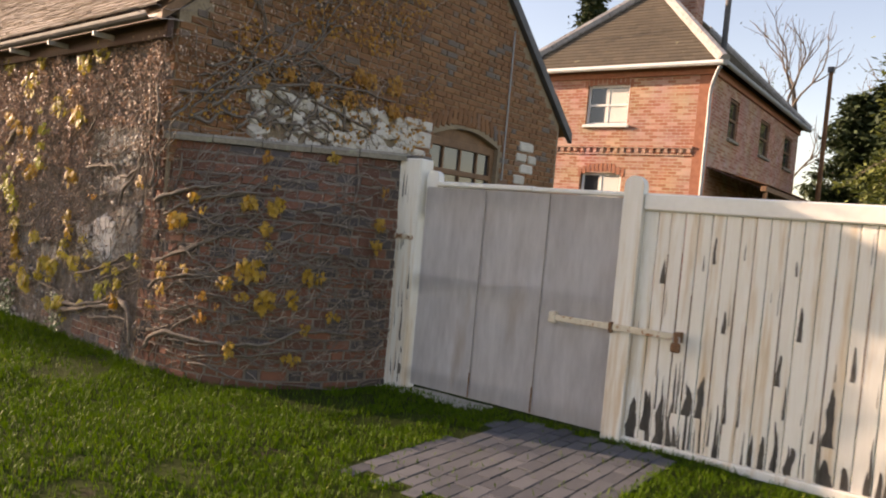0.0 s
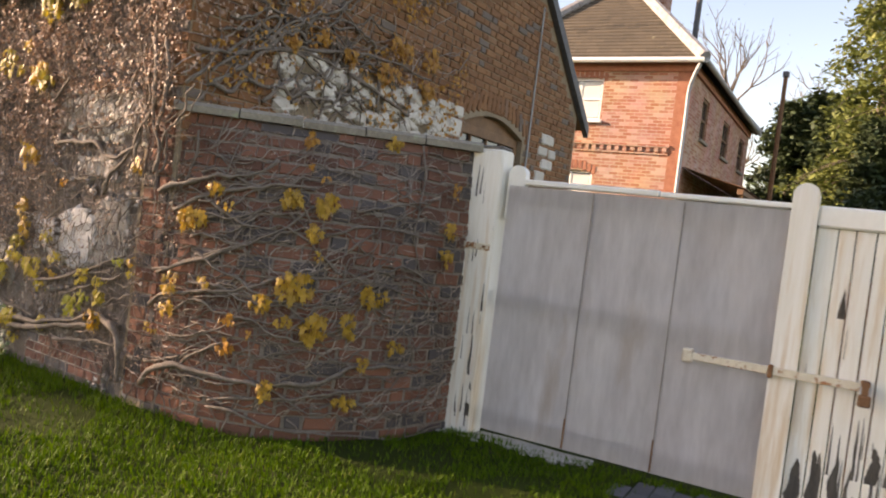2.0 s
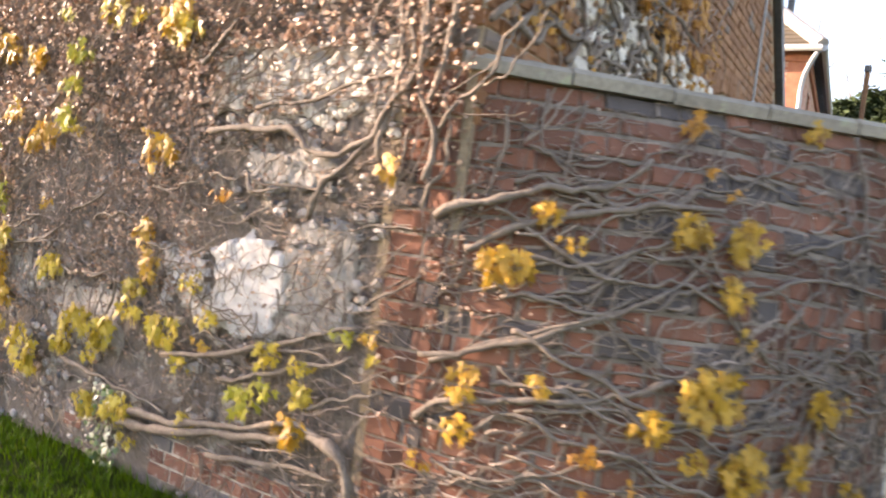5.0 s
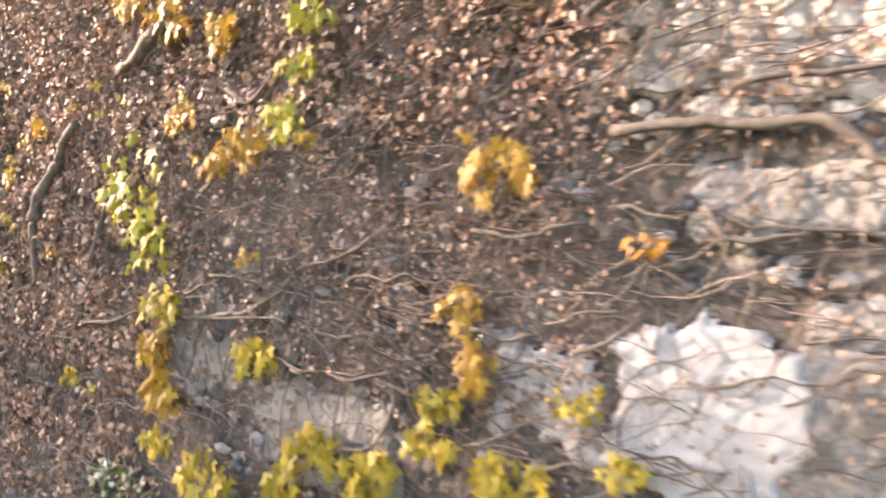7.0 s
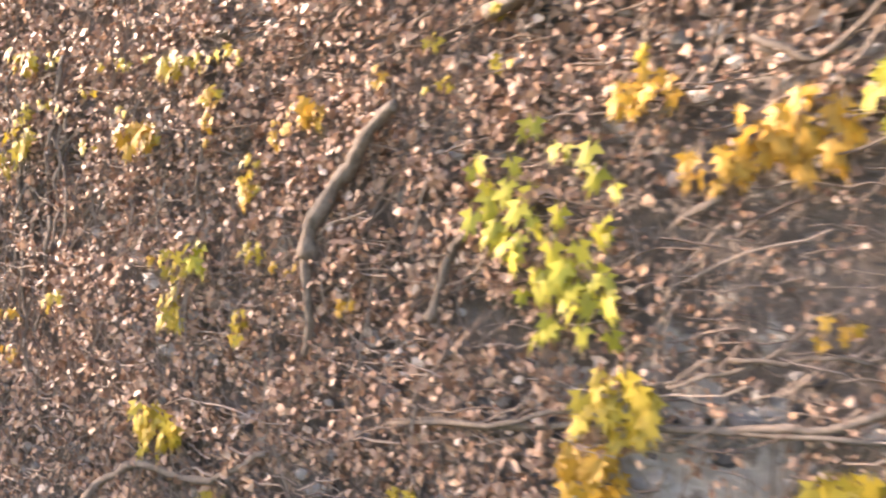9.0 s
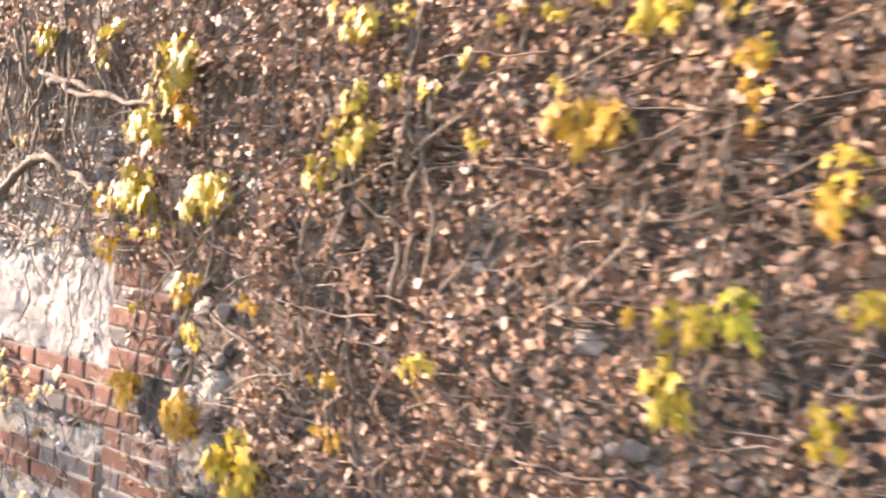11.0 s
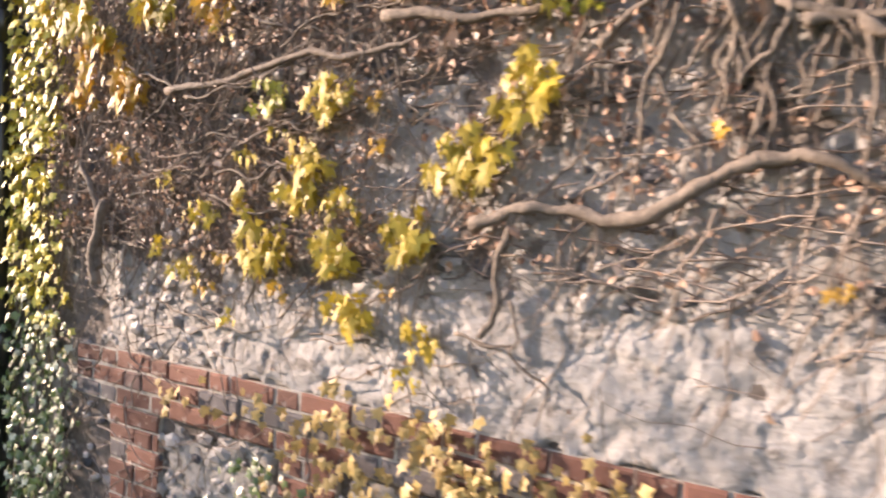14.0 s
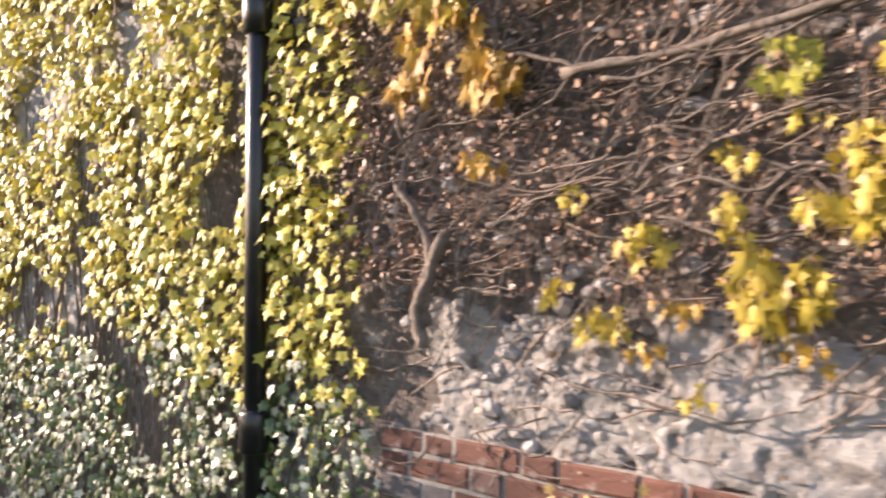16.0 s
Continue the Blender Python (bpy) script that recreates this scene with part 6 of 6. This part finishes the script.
def build_gable_leaves():
    rng = random.Random(41)
    verts, faces = [], []
    for _ in range(3000):
        y, z = rng.uniform(.05, 3.4), rng.uniform(2.3, 4.9)
        if noise.noise(Vector((y * 1.2, z * 1.2, 6))) < .02:
            continue
        p, n = on_gable(y, z, rng.uniform(.02, .06))
        add_leaf(verts, faces, p, n, rng.uniform(.03, .055), rng, IVY_PTS, .8)
    heap("rust_leaves", verts, faces, LEAF[3], creeper, "rust coloured small leaves")


build_gable_leaves()


def build_ivy():
    ivy = empty("ivy", (-11, -.03, 0))
    tagged(ivy, "dense golden variegated ivy climbing the wall", "ivy")
    ivy.matrix_world = Matrix.Identity(4)
    rng = random.Random(51)
    gold, dark = ([], []), ([], [])
    for _ in range(13000):
        x, z = rng.uniform(-13, -9.55), rng.uniform(.03, 2.98)
        edge = -9.63 - .12 * noise.noise(Vector((1, z * 3, 4))) + (.12 if z < .95 else 0)
        if x > edge - rng.random() * .18:
            continue
        gap = noise.noise(Vector((x * 2.6, z * 2.2, 3)))
        if x < -10.2 and gap > (.30 if z > 1.1 else .20):
            continue
        o = Vector((x, -rng.uniform(.015, .10), z))
        # Leaves below about a metre turn darker: the wall's low shade, put into colour.
        mix = z - 1.02 + .35 * noise.noise(Vector((x * 2, z * 2, 8))) + rng.gauss(0, .14)
        v, f = gold if mix > 0 else dark
        add_leaf(v, f, o, Vector((0, -1, .25)), rng.uniform(.032, .062) * (1 if mix > 0 else .8), rng, IVY_PTS, .65)
    heap("golden_leaves", *gold, M_IVY_GOLD, ivy)
    heap("dark_leaves", *dark, M_IVY_DARK, ivy)
    tw, tf = [], []
    for _ in range(160):
        x, z, a = rng.uniform(-12.6, -9.8), rng.uniform(0, .6), math.pi / 2
        P = []
        for i in range(12):
            P.append(Vector((x, -.02 - .01 * rng.random(), z)))
            a = math.pi / 2 + rng.uniform(-.7, .7)
            x += math.cos(a) * .1
            z += math.sin(a) * .16
        thin_tube(tw, tf, P, .006)
    heap("stem_tangle", tw, tf, M_BARK, ivy)
    small = empty("small_creeper")
    tagged(small, "low golden small-leaved creeper hanging over the brick band", "climbing plant")
    v, f, v2, f2 = [], [], [], []
    for _ in range(1500):
        x = rng.uniform(-9.0, -6.6)
        z = rng.uniform(.2, .92)
        c = -7.75
        w = math.exp(-((x - c) / .52) ** 2) * (1 if .42 < z < .84 else .3) + (.22 if .7 < z < .84 else 0)
        if rng.random() > w * (1 + noise.noise(Vector((x * 6, z * 6, 2)))):
            continue
        add_leaf(v, f, Vector((x, -rng.uniform(.03, .09), z)), Vector((0, -1, .2)), rng.uniform(.030, .054), rng, IVY_PTS, .7)
    heap("golden_leaves", v, f, M_TAN_LEAF, small)
    for _ in range(900):
        c = rng.choice((-8.48, -7.55, -3.15, -3.3, -1.9))
        x, z = rng.gauss(c, .08), rng.uniform(.0, .6 if c < -5 else .42)
        add_leaf(v2, f2, Vector((x, -rng.uniform(.02, .07), z)), Vector((0, -1, .2)), rng.uniform(.025, .042), rng, IVY_PTS, .7)
    heap("green_leaves", v2, f2, M_IVY_DARK, small)


build_ivy()
build_grass()


# ---------------------------------------------------------------- single bricks, setts and stones
KIT_RED = brick_set("red", M_BRICK)
KIT_WING = brick_set("wing", M_BRICK_BROWN, .078)
KIT_GABLE = brick_set("gable", M_BRICK_GABLE)


def main_place(x, z):
    return pose(x + .018, -.022, z)


for u0, u1, z0, n in ((-9.62, -6.30, .628, 3), (-9.38, -9.06, .036, 8), (-8.42, -8.16, .036, 8), (-6.52, -6.12, .036, 8), (-6.50, -6.14, .85, 7),
                      (-3.47, -3.22, .036, 7), (-1.55, -.5, .036, 3), (-2.3, -1.9, .11, 2), (-5.9, -5.6, .3, 5), (-7.6, -6.55, .33, 2)):
    part("mortar_bed", worn(box(u0 + .022, u1 + .014, -.014, .03, z0 + .002, z0 + n * .074 - .004, 0), .004, 9, u0), M_JOINT_PALE, wall_main)
    lay_bricks(wall_main, KIT_RED, u0, u1, z0, n, main_place, limit=400, rng=random.Random(int(-u0 * 100)),
               keep=lambda u, z: True)


lay_bricks(wall_gable, KIT_GABLE, -.26, .10, 2.07, 13, lambda x, z: pose(x, -.014, z), limit=60, rng=random.Random(33))
part("mortar_bed", worn(box(-.205, -.006, -.012, .03, .02, 2.05, 0), .004, 9, 3), M_JOINT_DARK, wall_main)
lay_bricks(wall_main, KIT_WING, -.24, .03, .036, 22, main_place, course=.092, limit=200, rng=random.Random(44), keep=lambda u, z: u > -.22 or noise.noise(Vector((u * 4, z * 4, 3))) > -.1)


for c in range(22):
    # quoin where the long wall meets the corner wall
    link("brick", KIT_WING[("header", "stretcher")[c % 2]][c % 3], parent=wall_main, at=pose(.02 - .02 * (c % 2), -.010, .036 + (c + .5) * .092, 0, 0, 22))


def wing_length(z, n=60):
    """Even steps along the corner wall's face at a height."""
    pts = [on_wing(i / n, z)[0] for i in range(n + 1)]
    run = [0.0]
    for a, b in zip(pts, pts[1:]):
        run.append(run[-1] + (b - a).length)
    return run


def wing_place(u, z):
    run = wing_length(z)
    k = min(run[-1], max(0, u * run[-1] / 2.28))
    i = next(i for i in range(len(run)) if run[i] >= k - 1e-6)
    i = max(1, i)
    s = (i - 1 + (k - run[i - 1]) / (run[i] - run[i - 1])) / 60
    p, n = on_wing(s, z, .012)
    p2, _ = on_wing(s, z + .05, .012)
    up = (p2 - p).normalized()
    y = -n
    x = y.cross(up).normalized()
    y = up.cross(x).normalized()
    return Matrix(((x.x, y.x, up.x, p.x), (x.y, y.y, up.y, p.y), (x.z, y.z, up.z, p.z), (0, 0, 0, 1)))


lay_bricks(wall_corner, KIT_WING, .0, 2.28, -.05, 23, wing_place, course=.092, limit=420, rng=random.Random(2))


def gable_place(y, z):
    return pose(GABLE_X, y, z, 0, 0, 90)


def gable_keep(y, z):
    wy0, wy1, wz0, wz1, top = GW
    if wy0 - .02 < y < wy1 + .02 and z < wz1 + .22:
        return False
    if z > top(y) - .12 or z < 1.85:
        return False
    if .75 < y < 3.1 and z < 2.72 and noise.noise(Vector((y * 1.6, z * 2.2, 3))) > -.42:
        return False
    return True


_rest = lay_bricks(wall_gable, KIT_GABLE, .0, 6.45, 1.85, 50, gable_place, keep=gable_keep, limit=300, rng=random.Random(7))
joined("upper_bricks", _rest, M_BRICK_GABLE_FAR, wall_gable)
_rng = random.Random(15)
scatter_stones("pale_stones", [(y, z, _rng.uniform(.09, .20)) for y, z in ((_rng.uniform(.8, 3.1), _rng.uniform(2.05, 2.72)) for _ in range(230)) if z < 2.75 - .18 * max(0, 1.2 - y)], M_STONE_WHITE, wall_gable, on_gable, 5)
for k, (y, z, l, h) in enumerate(((3.05, 2.30, .36, .2), (3.1, 2.52, .4, .2), (3.0, 2.70, .5, .13), (5.35, 2.25, .3, .14), (5.5, 2.42, .34, .14), (5.38, 2.58, .28, .13), (5.7, 2.57, .22, .13), (5.45, 2.74, .38, .14))):
    part("stone_block", worn(box(GABLE_X - .04, GABLE_X + .014, y, y + l, z - h / 2, z + h / 2, .02), .012, 8, k), M_STONE_WHITE, wall_gable)
for i in range(17):
    a = -.5 + i / 16
    m = pose(GABLE_X + .005, 4.225 + a * 1.62, 2.74 + .20 * (1 - 4 * a * a), 0, 0, 90) @ pose(0, 0, 0, 0, 90 + a * -38, 0)
    link("arch_brick", KIT_GABLE["stretcher"][i % 3], parent=wall_gable, at=m)
part("conduit", tube([(GABLE_X + .02, 5.05, 4.3), (GABLE_X + .02, 5.05, 2.2)], .012, 6), M_GREY_METAL, wall_gable, "thin grey conduit")


def build_paving():
    pave = empty("pavement")
    tagged(pave, "dark blue brick paving before the gate", "paving", kind="structure")
    rng = random.Random(19)
    meshes = []
    for k in range(4):
        bm = box(-.110, .110, -.0555, .0555, -.06, .0, 0)
        bmesh.ops.bevel(bm, geom=[e for e in bm.edges if all(v.co.z > -.001 for v in e.verts)], offset=.004, segments=1, affect="EDGES")
        for v in bm.verts:
            v.co += Vector((rng.uniform(-.003, .003), rng.uniform(-.003, .003), rng.uniform(-.002, .002)))
        me = bpy.data.meshes.new("sett")
        bm.to_mesh(me)
        bm.free()
        me.materials.append(M_SETT)
        meshes.append(me)
    for j in range(18):
        for i in range(14):
            a, b = 2.75 + j * .117, -.9 + i * .228 + (.09 if j % 2 else 0)
            x, y = a * .9969 - b * .0785, (a - 2.9) * .0785 + b * .9969
            if paved(x, y):
                link("sett", rng.choice(meshes), parent=pave, at=pose(x, y, .006 + rng.uniform(-.003, .003), rng.uniform(-.5, .5), rng.uniform(-.5, .5), 94.5 + rng.uniform(-1, 1)))


build_paving()
